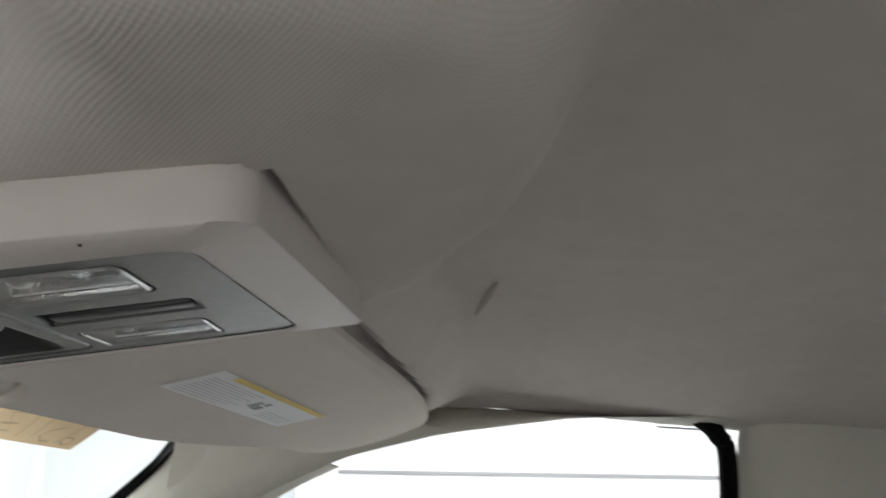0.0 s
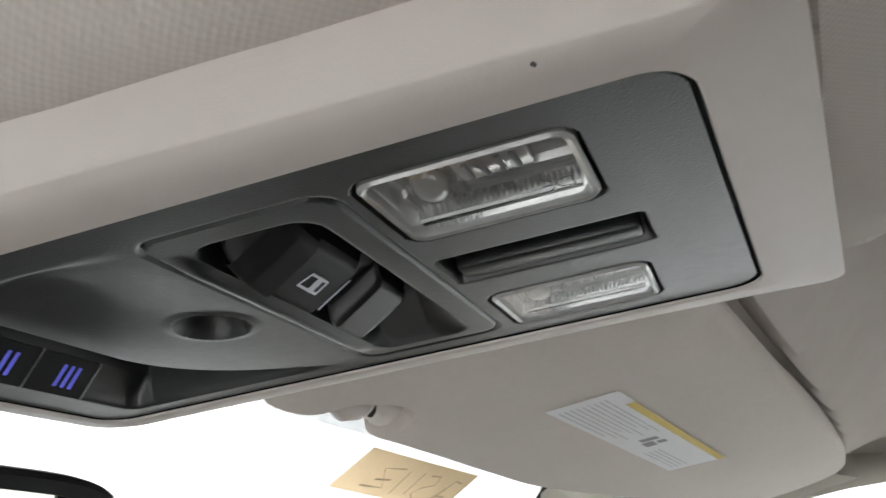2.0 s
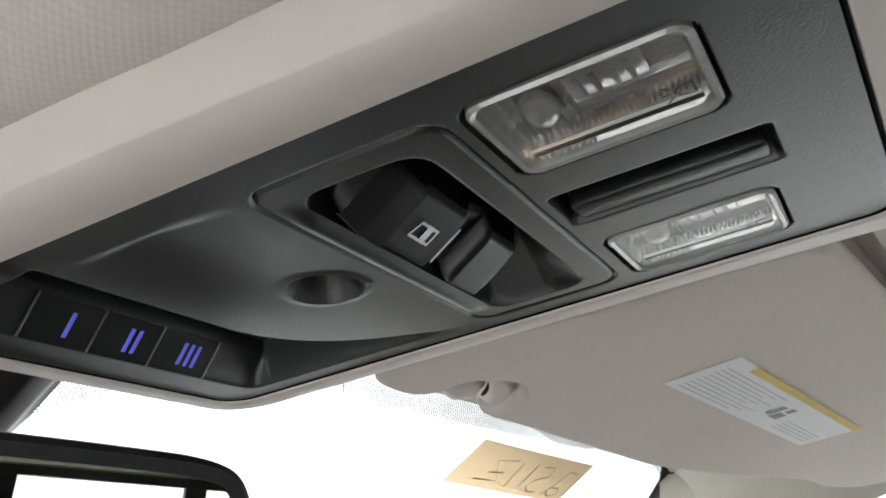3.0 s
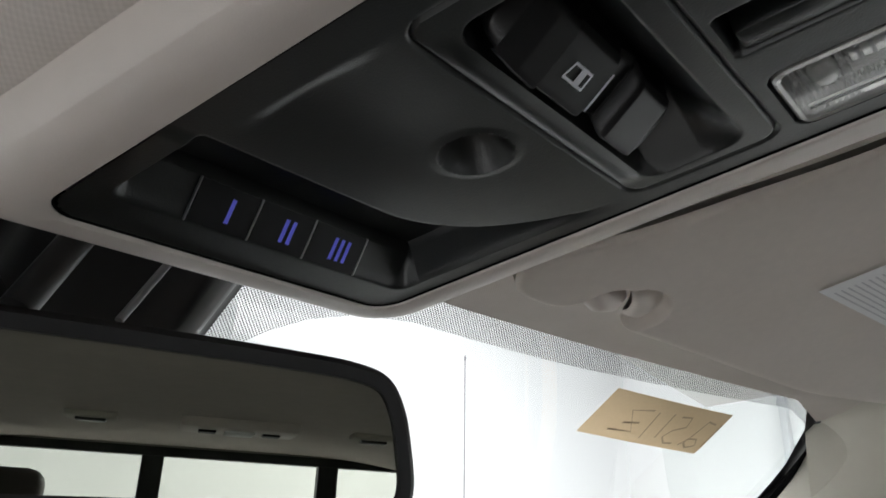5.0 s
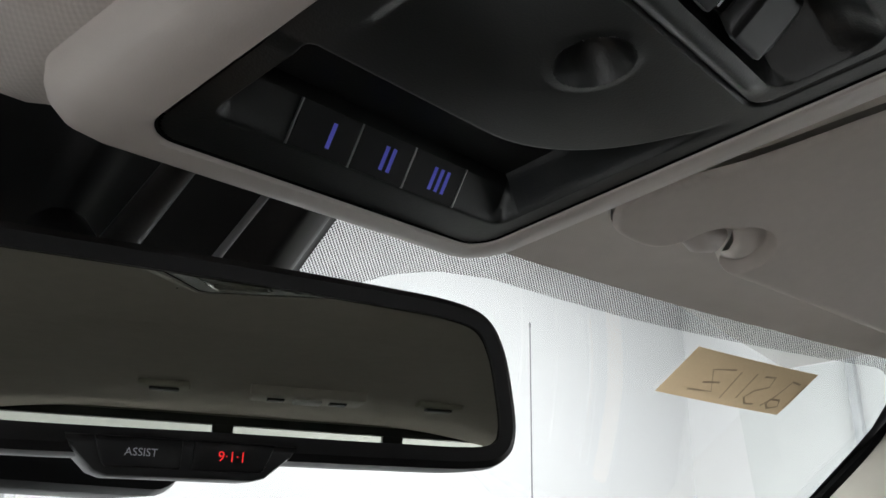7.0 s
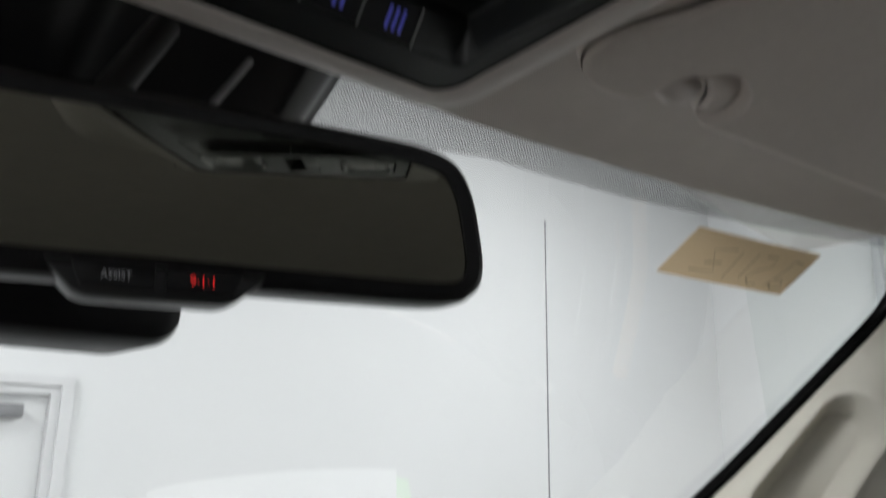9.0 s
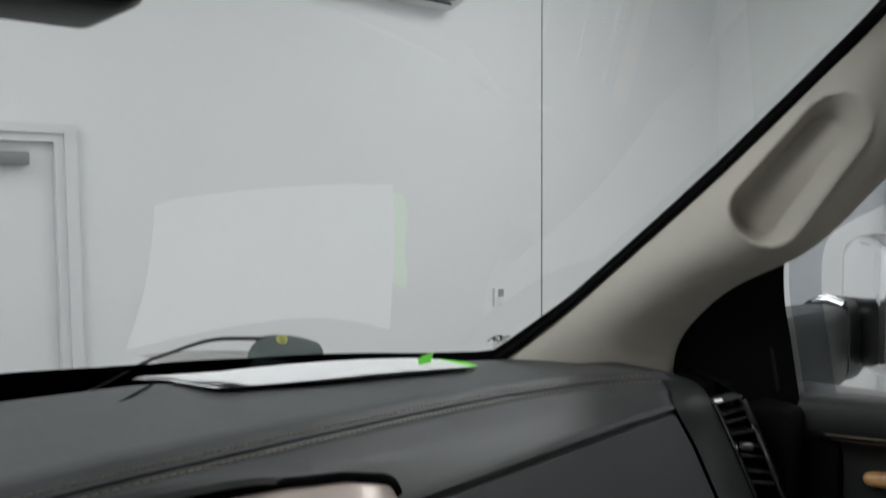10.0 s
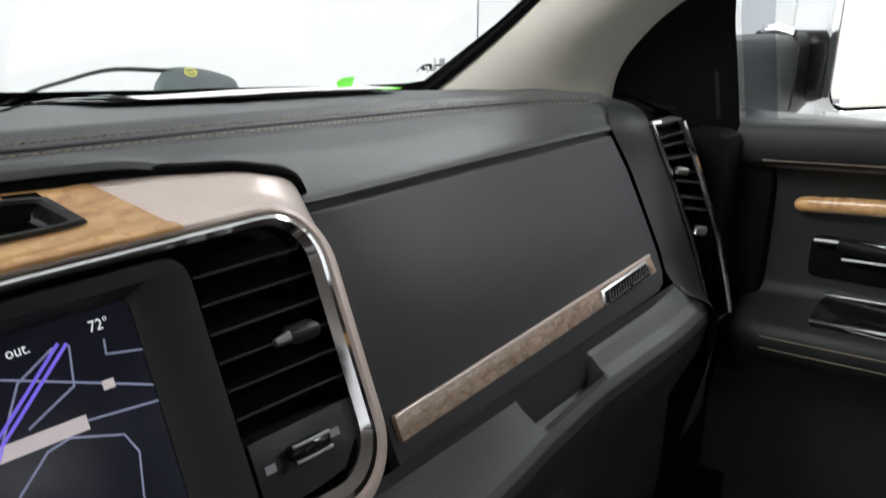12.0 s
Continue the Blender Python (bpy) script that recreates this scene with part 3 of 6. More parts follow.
def console_depth(u, v):
    """How far the dark panel lies above its own rim plane."""
    w = 0.0
    # sunglasses bin: a bulge with a trough round its front
    r = math.hypot(max(0.0, u - 0.009) / 0.047, (v + 0.010) / 0.0485)
    if v > -0.02:
        trough = 0.0145 * smooth01((r - 0.975) / 0.17) * smooth01((v + 0.015) / 0.03)
        if v > 0.063:
            trough = min(trough, 0.0105 * max(0.0, 1 - (v - 0.063) / 0.0085))
        rim = sdbox(u, v, -0.0505, 0.0565, -0.06, 0.0725, 0.006)
        w = trough * smooth01(-rim / 0.0035)
        lid = smooth01((1.10 - r) / 0.10) * smooth01((v + 0.015) / 0.035)
        w += lid * 0.0010 * min(1.0, r) ** 3
        # the lid lies lower along the driver's side
        w += lid * 0.0030 * smooth01((u + 0.0478) / 0.005) * smooth01((0.02 - u) / 0.06) * smooth01((0.036 - v) / 0.030)
    # thumb dish
    d = math.hypot(u - 0.0028, v - 0.0022)
    if d < 0.0094:
        w += 0.0085 * (1 - (d / 0.0094) ** 2) ** 0.85
    elif d < 0.0125:
        w -= 0.0004 * smooth01((0.0125 - d) / 0.0031)
    # groove round the switch plate
    q = abs(sdbox(u, v, *SWITCH, 0.006))
    w += 0.0012 * smooth01(1 - q / 0.0009)
    # a rounded lip towards the bin, a long sloping wall towards the lamps
    if -0.040 < u < 0.050 and -0.0212 <= v < -0.0150:
        w -= 0.0016 * math.sin(math.pi * (v + 0.0212) / 0.0062) * smooth01((u + 0.040) / 0.012) * smooth01((0.050 - u) / 0.010)
    s = sdbox(u, v, *POCKET, 0.007)
    if s < 0:
        x0, x1, y0, y1 = POCKET
        ends = min(1.0, min((u - x0) / 0.011, (x1 - u) / 0.016))
        sides = min(1.0, min((v - y0) / 0.0125, (y1 - v) / 0.0024))
        w += 0.0180 * ends * sides * smooth01(-s / 0.0012)
    for box in (LAMP_A, LAMP_B):
        q = sdbox(u, v, *box, 0.0045)
        w += 0.013 * smooth01((0.0004 - q) / 0.0010)
    q = sdbox(u, v, *SLOT, 0.002)
    w += 0.010 * smooth01(-q / 0.003)
    return w


def overhead_console():
    e = thing("overhead_console", "beige overhead console with dark switch panel and two map lamps", "overhead console")
    n, m = 230, 400
    v, fc = sheet(n, m, lambda a, b: K(mixf(U0, U1, a), end_shear(mixf(U0, U1, a), mixf(V0, V1, b)), console_depth(mixf(U0, U1, a), mixf(V0, V1, b))))
    # corners rounded off by dropping faces outside the outline
    keep = []
    for q in fc:
        i, j = q[0] % n, q[0] // n
        if sdbox(mixf(U0, U1, (i + 0.5) / (n - 1)), mixf(V0, V1, (j + 0.5) / (m - 1)), U0, U1, V0, V1, 0.009) < 0:
            keep.append(q)
    mesh("switch_panel", v, keep, PANEL, e, "dark grey grained plastic panel with scuffs")
    # bezel: rounded frame from the panel's gap out to the headliner
    k = 10

    def loop(g, w, out=0.0):
        """g 0: panel edge, 1: outer edge."""
        a = rrect(U0 - 0.0006, U1 + 0.0006, V0 - 0.0006, V1 + 0.0006, 0.0095, k)
        b = rrect(-0.0725, 0.0868, -0.1480, 0.1030, (0.020, 0.011, 0.010, 0.006), k)
        c = rrect(-0.0725 - out, 0.0868 + out, -0.1480 - out, 0.1030 + out, (0.020, 0.011, 0.010, 0.006), k)
        pts = []
        for p, q, r in zip(a, b, c):
            u = mixf(p[0], q[0], g) + r[0] - q[0]
            if q[0] < 0:
                u += g * (0.0045 * smooth01(-q[1] / 0.06) - 0.004 * smooth01((q[1] + 0.02) / 0.12))
            v = mixf(p[1], q[1], g) + r[1] - q[1]
            # the rear end and the visor's side are flat facets with a crisp outer edge
            flat = max(smooth01((-0.122 - v) / 0.006), smooth01((u - 0.0645) / 0.004) * smooth01((0.080 - v) / 0.02)) if 0.05 < g < 0.97 else 0.0
            pts.append(K(u, end_shear(u, v) - 0.03 * g * u * smooth01((-0.115 - v) / 0.02), mixf(w, -0.0013 + 0.0035 * g, flat)))
        return pts

    loops = [loop(0.03, 0.006), loop(0.03, 0.0002), loop(0.04, -0.0008), loop(0.07, -0.0013), loop(0.35, -0.0012), loop(0.65, 0.0008), loop(0.85, 0.0042), loop(0.96, 0.0085), loop(1.0, 0.0125), [q + CW * 0.030 for q in loop(1.0, 0.0125)]]
    v, fc = loft(loops, (False, False))
    mesh("bezel", v, fc, BEIGE, e, "smooth beige plastic frame")
    v, fc = loft([loop(0, 0.0065), loop(0.03, -0.0002), loop(0.0, 0.0003)], (False, False))
    mesh("gap_seal", v, fc, RUBBER, e, "black gap line")
    v, fc = loft([loop(0, 0.022), loop(0.5, 0.023)], (True, False))
    mesh("back_plate", v, fc, BLACK, e)

    def lamp(box):
        x0, x1, y0, y1 = box
        g = 0.0006
        fr = rrect(x0 + g, x1 - g, y0 + g, y1 - g, 0.004, 5)
        fi = rrect(x0 + 0.0020, x1 - 0.0020, y0 + 0.0022, y1 - 0.0022, 0.0030, 5)
        v, fc = loft([[K(*p, w) for p in q] for q, w in ((fr, 0.008), (fr, 0.0), ([(mixf(p[0], q[0], .4), mixf(p[1], q[1], .4)) for p, q in zip(fr, fi)], -0.0007), (fi, -0.0003), (fi, 0.0022))], (False, False))
        lens = mesh("map_lamp", v, fc, LENSFRAME, e, "clear plastic map lamp with a silver reflector")
        pane = mesh("lens", [K(*p, 0.0002) for p in fi], [tuple(range(len(fi)))], LAMPLENS, lens, smooth=False)
        facing(pane, (0, 0, 0)).visible_shadow = False

        # silver tray, ribbed towards the front, with a stepped edge
        def tray(a, b):
            edge = min(a / 0.16, (1 - a) / 0.10, b / 0.06, (1 - b) / 0.06)
            rib = 0.0022 * abs((b * 26) % 1 - 0.5) if b > 0.62 else 0.0009 * abs((a * 13) % 1 - 0.5)
            step = 0.0016 * smooth01((a - 0.64) / 0.03)
            return K(mixf(x0 + 0.0012, x1 - 0.0012, a), mixf(y0 + 0.0014, y1 - 0.0014, b), 0.0015 + 0.0055 * smooth01(edge) - step + rib)

        v, fc = sheet(40, 170, tray)
        mesh("reflector", v, fc, REFLECTOR, lens, "ribbed silver reflector")
        cx = mixf(x0, x1, 0.50)
        yb = mixf(y0, y1, 0.745)
        n_ = 20
        v, fc = loft([[K(cx + 0.0058 * r * math.cos(2 * math.pi * i / n_), yb + 0.0036 * r * math.sin(2 * math.pi * i / n_), w) for i in range(n_)] for r, w in ((1.0, 0.0050), (0.95, 0.0032), (0.7, 0.0020), (0.3, 0.0014))], (False, True))
        mesh("bulb", v, fc, LENSFRAME, lens, "clear half-round bulb lens")
        v, fc = block(Matrix.Translation(K(mixf(x0, x1, 0.40), mixf(y0, y1, 0.42), 0.0050)) @ Matrix((CU, CV, CW)).transposed().to_4x4(), 0.0085, 0.0150, 0.003, 0.001)
        sk = mesh("bulb_socket", v, fc, REFLECTOR, lens)
        for q in (-0.0045, -0.0015, 0.0020, 0.0050):
            v, fc = block(Matrix.Translation(K(mixf(x0, x1, 0.40), mixf(y0, y1, 0.42) + q, 0.0034)) @ Matrix((CU, CV, CW)).transposed().to_4x4(), 0.0060, 0.0011, 0.001, 0.0002)
            mesh("socket_slot", v, fc, GREYMETAL, sk, smooth=False)
        tv, tf = [], []
        for i in range(22):
            yy = mixf(y0 + 0.004, y1 - 0.0135, i / 21)
            v, fc = loft([[K(x1 - 0.0100, yy - 0.0005, 0.0036), K(x1 - 0.0100, yy + 0.0005, 0.0036), K(x1 - 0.0100, yy, 0.0020)], [K(x1 - 0.0068, yy - 0.0005, 0.0036), K(x1 - 0.0068, yy + 0.0005, 0.0036), K(x1 - 0.0068, yy, 0.0020)]])
            k = len(tv)
            tv += v
            tf += [tuple(i + k for i in q) for q in fc]
        tagged(mesh("prism_row", tv, tf, REFLECTOR, lens, smooth=False), kind="stuff")
        for q in (0.0050, 0.0034):
            v, fc = tube([K(x1 - q, y0 + 0.004, 0.0022), K(x1 - q, y1 - 0.004, 0.0022)], 0.0004, 6)
            mesh("lens_ridge", v, fc, BLACK if q < 0.004 else WHITEBULB, lens)
        P = lambda a, b, h: K(mixf(x0, x1, 0.62) + a, mixf(y0, y1, 0.16) + b, -0.0005)
        lines = [[(-0.002, -0.0022), (0.002, -0.0022)], [(-0.002, -0.0022), (-0.0016, 0.0004), (0.0, 0.0012), (0.0016, 0.0004), (0.002, -0.0022)], [(0, 0.002), (0, 0.0036)], [(-0.0014, 0.0018), (-0.0028, 0.0032)], [(0.0014, 0.0018), (0.0028, 0.0032)]]
        strokes("lamp_symbol", lines, 0.00035, P, BLACK, lens, "small black lamp symbol")

    lamp(LAMP_A)
    lamp(LAMP_B)
    v, fc = block(Matrix.Translation(K(0.0090, -0.0845, 0.0042)) @ Matrix((CU, CV, CW)).transposed().to_4x4(), 0.0080, 0.0440, 0.007, 0.0012)
    mesh("slot_bar", v, fc, PANEL, e, "dark grip bar in its recess")

    # rear window rocker
    # its face leans: the front edge stands proud, the rear edge lies deep
    x0, x1, y0, y1 = -0.0345, 0.0345, -0.0390, -0.0242
    steps = [(-0.0345, 0.0110), (-0.0335, 0.0066), (-0.030, 0.0032), (-0.023, 0.0009), (-0.0160, 0.0), (-0.0154, 0.0016), (0.0030, 0.0016), (0.0045, 0.0048), (0.0130, 0.0068), (0.0145, 0.0024), (0.0160, 0.0012), (0.029, 0.0014), (0.0325, 0.0030), (0.0345, 0.0095)]

    def lean(v):
        return 0.62 * (y1 - v) - 0.0046

    def rock(u, b):
        v = mixf(y0, y1, b)
        return K(u - 0.003 * (2 * b - 1) ** 4 * (1 if u > 0.03 else -1 if u < -0.03 else 0), v, lean(v) + lerp(u, steps) + 0.0016 * max(0.0, abs(2 * b - 1) - 0.8) ** 2 * 25)

    v, fc = sheet(60, 20, lambda a, b: rock(mixf(-0.0154, 0.0132, a), b))
    rk = mesh("rocker_switch", v, fc, BLACK, e, "black rocker switch with a window symbol")
    for a0, a1 in ((x0, -0.0154), (0.0132, x1)):
        v, fc = sheet(60, 20, lambda a, b: rock(mixf(a0, a1, a), b))
        mesh("rocker_lobe", v, fc, LOBE, rk, "dark grey rocker lobe")
    for q in (0.0, 1.0):
        v, fc = loft([[rock(mixf(x0, x1, i / 80), q) for i in range(81)], [rock(mixf(x0, x1, i / 80), q) + CW * 0.014 for i in range(81)]], (False, False), False)
        mesh("rocker_side", v, fc, BLACK, rk)
    P = lambda a, b, h: K(-0.0064 + a, -0.0315 + b, lean(-0.0315 + b) + 0.0011)
    for ln in ([(-0.0040, 0.0017), (-0.0030, -0.0017)], [(-0.0030, -0.0017), (0.0038, -0.0017)], [(0.0038, -0.0017), (0.0038, 0.0017)], [(0.0038, 0.0017), (-0.0040, 0.0017)]):
        strokes("window_symbol_line", [ln], 0.0006, P, WHITEINK, rk, "white window symbol")
    strokes("window_symbol_pane", [[(0.0010, -0.0014), (0.0010, 0.0014)]], 0.0022, P, WHITEINK, rk)
    strokes("white_line", [[(0.0097, 0.0042), (0.0097, -0.0044)]], 0.0008, P, WHITEINK, rk, "thin white line")

    # three transmitter buttons on the sloping front wall of the trough
    edges = [-0.0292, -0.0090, 0.0112, 0.0328]

    def ramp(u, t, off=0.0):
        """t 0: upper rear edge, 1: front edge; off: proud of the wall."""
        return K(u, 0.0632 + 0.0080 * t - off * 0.78, 0.0100 - 0.0102 * t - off * 0.62)

    for i in range(3):
        a, b = edges[i] + 0.0005, edges[i + 1] - 0.0005
        lp = rrect(a, b, 0.03, 0.97, 0.0006, 2)
        v, fc = loft([[ramp(p[0], p[1], o) for p in lp] for o in (-0.001, 0.0009)])
        bt = mesh("button", v, fc, BLACK, e, "black button with blue bars")
        for j in range(i + 1):
            c = (a + b) / 2 + 0.0016 + (j - i / 2) * 0.0027
            v, fc = loft([[ramp(c + q, t, o) for q, t in ((-0.0006, 0.24), (0.0006, 0.24), (0.0006, 0.78), (-0.0006, 0.78))] for o in (0.0005, 0.00115)])
            mesh("bar_mark", v, fc, LILAC, bt, "blue backlit bar", smooth=False)
    for i in range(4):
        v, fc = loft([[ramp(edges[i] + q, t, o) for q, t in ((-0.00018, 0.02), (0.00018, 0.02), (0.00018, 0.98), (-0.00018, 0.98))] for o in (0.0002, 0.0010)])
        mesh("button_edge", v, fc, SATIN, e, "thin silver edge", smooth=False)
    v, fc = tube([K(-0.0678, -0.1022, -0.0002), K(-0.0673, -0.1027, -0.0004)], 0.00035, 6)
    mesh("speck", v, fc, MATTEGREY, e, "small dark speck")


overhead_console()


# ---- sun visor ----
VC, VN = Vector((0.3385, -0.0435, 1.809)), Vector((0.0714, 0.3233, 0.9436)).normalized()


def visor_place(x, y, h=0.0):
    """On the visor's lower face at plan place x, y; h upwards."""
    z = VC.z - (VN.x * (x - VC.x) + VN.y * (y - VC.y)) / VN.z
    return Vector((x, y, z)) + VN * h


def sun_visor():
    e = thing("sun_visor", "beige cloth passenger sun visor, folded up", "sun visor")
    edge = [(0.1110, 0.0672), (0.1215, 0.0682), (0.1350, 0.0655), (0.1425, 0.0585), (0.1465, 0.0470), (0.1550, 0.0410), (0.1650, 0.0450), (0.1735, 0.0545), (0.1841, 0.0580), (0.2154, 0.0540), (0.2415, 0.0500), (0.296, 0.0420), (0.3505, 0.0320), (0.430, 0.006), (0.500, -0.022), (0.548, -0.032), (0.590, -0.055), (0.612, -0.095), (0.606, -0.138), (0.570, -0.152), (0.453, -0.141), (0.320, -0.120), (0.220, -0.105), (0.186, -0.098), (0.169, -0.080), (0.1565, -0.050), (0.1410, -0.018), (0.1240, 0.017), (0.1045, 0.046), (0.1025, 0.0590)]
    out = np.array([(q.x, q.y) for q in spline([(x, y, 0) for x, y in edge], 220, True)])
    ux = np.concatenate([np.linspace(0.090, 0.134, 24), np.linspace(0.1347, 0.1945, 90), np.linspace(0.197, 0.620, 150)])
    uy = np.concatenate([np.linspace(-0.160, 0.026, 70), np.linspace(0.0267, 0.074, 76)])
    nx, ny = len(ux), len(uy)
    gx, gy = np.meshgrid(ux, uy)
    P0 = np.stack([gx.ravel(), gy.ravel()], 1)
    a_, d_ = out, np.roll(out, -1, 0) - out
    best, near, inside = np.full(len(P0), 9.0), P0.copy(), np.zeros(len(P0), bool)
    for (ax_, ay_), (dx_, dy_) in zip(a_, d_):
        t = np.clip(((P0[:, 0] - ax_) * dx_ + (P0[:, 1] - ay_) * dy_) / (dx_ * dx_ + dy_ * dy_), 0, 1)
        q = np.stack([ax_ + t * dx_, ay_ + t * dy_], 1)
        dist = np.hypot(*(P0 - q).T)
        closer = dist < best
        best[closer], near[closer] = dist[closer], q[closer]
        cross = (ay_ > P0[:, 1]) != (ay_ + dy_ > P0[:, 1])
        if dy_:
            inside ^= cross & (P0[:, 0] < ax_ + (P0[:, 1] - ay_) * dx_ / dy_)

    def relief(x, y, d):
        """Height above the lower face: rounded rim, thumb scoop and clip hole."""
        r = 0.003 + 0.003 * smooth01((x - 0.16) / 0.05)
        h = r - math.sqrt(max(0.0, r * r - max(0.0, r - d) ** 2))
        e1 = math.hypot((x - 0.1700) / 0.0165, (y - 0.0455) / 0.0125)
        if e1 < 1.08:
            h += 0.0068 * smooth01((1.08 - e1) / 0.14) * (1 - smooth01((1.0 - e1) / 0.75))
        return h

    verts = []
    for (x, y), (qx, qy), d, ins in zip(P0, near, best, inside):
        verts.append(visor_place(x, y, relief(x, y, d)) if ins else visor_place(qx, qy, relief(qx, qy, 0.0)))
    keep = inside.reshape(ny, nx)
    faces = [q for q in gridfaces(nx, ny) if sum(keep[k // nx, k % nx] for k in q) >= 1]
    mesh("visor_body", verts, faces, VISOR, e)
    v, fc = loft([[visor_place(x, y, 0.0060) for x, y in out], [visor_place(x, y, 0.0135) for x, y in out]], (False, True))
    mesh("visor_back", v, fc, VISOR, e)
    v, fc = tube([visor_place(0.1385, 0.0520, 0.010), visor_place(0.1440, 0.0530, 0.0060), visor_place(0.1510, 0.0530, 0.0045), visor_place(0.1590, 0.0515, 0.0060), visor_place(0.1650, 0.0490, 0.010)], [0.0034, 0.0056, 0.0064, 0.0056, 0.004], 14)
    mesh("retaining_clip", v, fc, BEIGE, e, "beige plastic retaining clip")

    # warning label
    c = [(0.233, -0.011), (0.413, -0.039), (0.430, -0.074), (0.243, -0.046)]

    def L(a, b, h=0.0):
        p = Vector(c[0]).lerp(Vector(c[1]), a).lerp(Vector(c[3]).lerp(Vector(c[2]), a), b)
        return visor_place(p.x, p.y, -0.0006 - h)

    lb = mesh("warning_label", [L(0, 0), L(1, 0), L(1, 1), L(0, 1)], [(0, 1, 2, 3)], PAPER, e, "white paper warning label with a yellow heading")
    mesh("heading_band", [L(0.12, 0.86, 0.0003), L(1, 0.86, 0.0003), L(1, 1, 0.0003), L(0.12, 1, 0.0003)], [(0, 1, 2, 3)], YELLOW, lb, "yellow heading band")
    rows = []
    for i in range(9):
        b = 0.10 + 0.080 * i
        rows.append([(0.04, b), (0.36 + 0.05 * ((i * 7) % 3), b)])
    for i in range(4):
        rows.append([(0.66, 0.14 + 0.08 * i), (0.95, 0.14 + 0.08 * i)])
    for (a0, b0), (a1, b1) in rows:
        mesh("print_bar", [L(a0, b0 - 0.010, 0.0003), L(a1, b0 - 0.010, 0.0003), L(a1, b0 + 0.010, 0.0003), L(a0, b0 + 0.010, 0.0003)], [(0, 1, 2, 3)], PALEINK, lb, "line of small grey print", smooth=False)
    for a0, b0, a1, b1 in ((0.50, 0.34, 0.535, 0.62), (0.545, 0.30, 0.60, 0.48), (0.555, 0.52, 0.59, 0.66)):
        mesh("print_mark", [L(a0, b0, 0.0003), L(a1, b0, 0.0003), L(a1, b1, 0.0003), L(a0, b1, 0.0003)], [(0, 1, 2, 3)], INK, lb, "small grey pictogram", smooth=False)


sun_visor()
scar = thing("headliner_scratch", "dark rubbed scratch on the headliner cloth", "scratch")
v, fc = tube([(x, y, roof_z(x, y) - 0.0014) for x, y in ((0.362 + 0.080 * i / 8, -0.212 + 0.016 * i / 8) for i in range(9))], [0.0036 * math.sin(math.pi * (0.12 + 0.76 * i / 8)) for i in range(9)], 6, 0.4)
mesh("rubbed_line", v, fc, mat("scuff", (0.38, 0.345, 0.31), 0.9), scar)

# ---- rear-view mirror ----
MC, MN = Vector((-0.016, 0.1105, 1.695)), Vector((-0.262, -0.964, -0.021)).normalized()
MA = Vector((0, 0, 1)).cross(MN).normalized()
MU = MN.cross(MA).normalized()
MA, MU = MA * math.cos(radians(1.0)) + MU * math.sin(radians(1.0)), MU * math.cos(radians(1.0)) - MA * math.sin(radians(1.0))


def mirror_place(a, b, h=0.0):
    """h away from the viewer."""
    return MC + MA * a + MU * b - MN * h


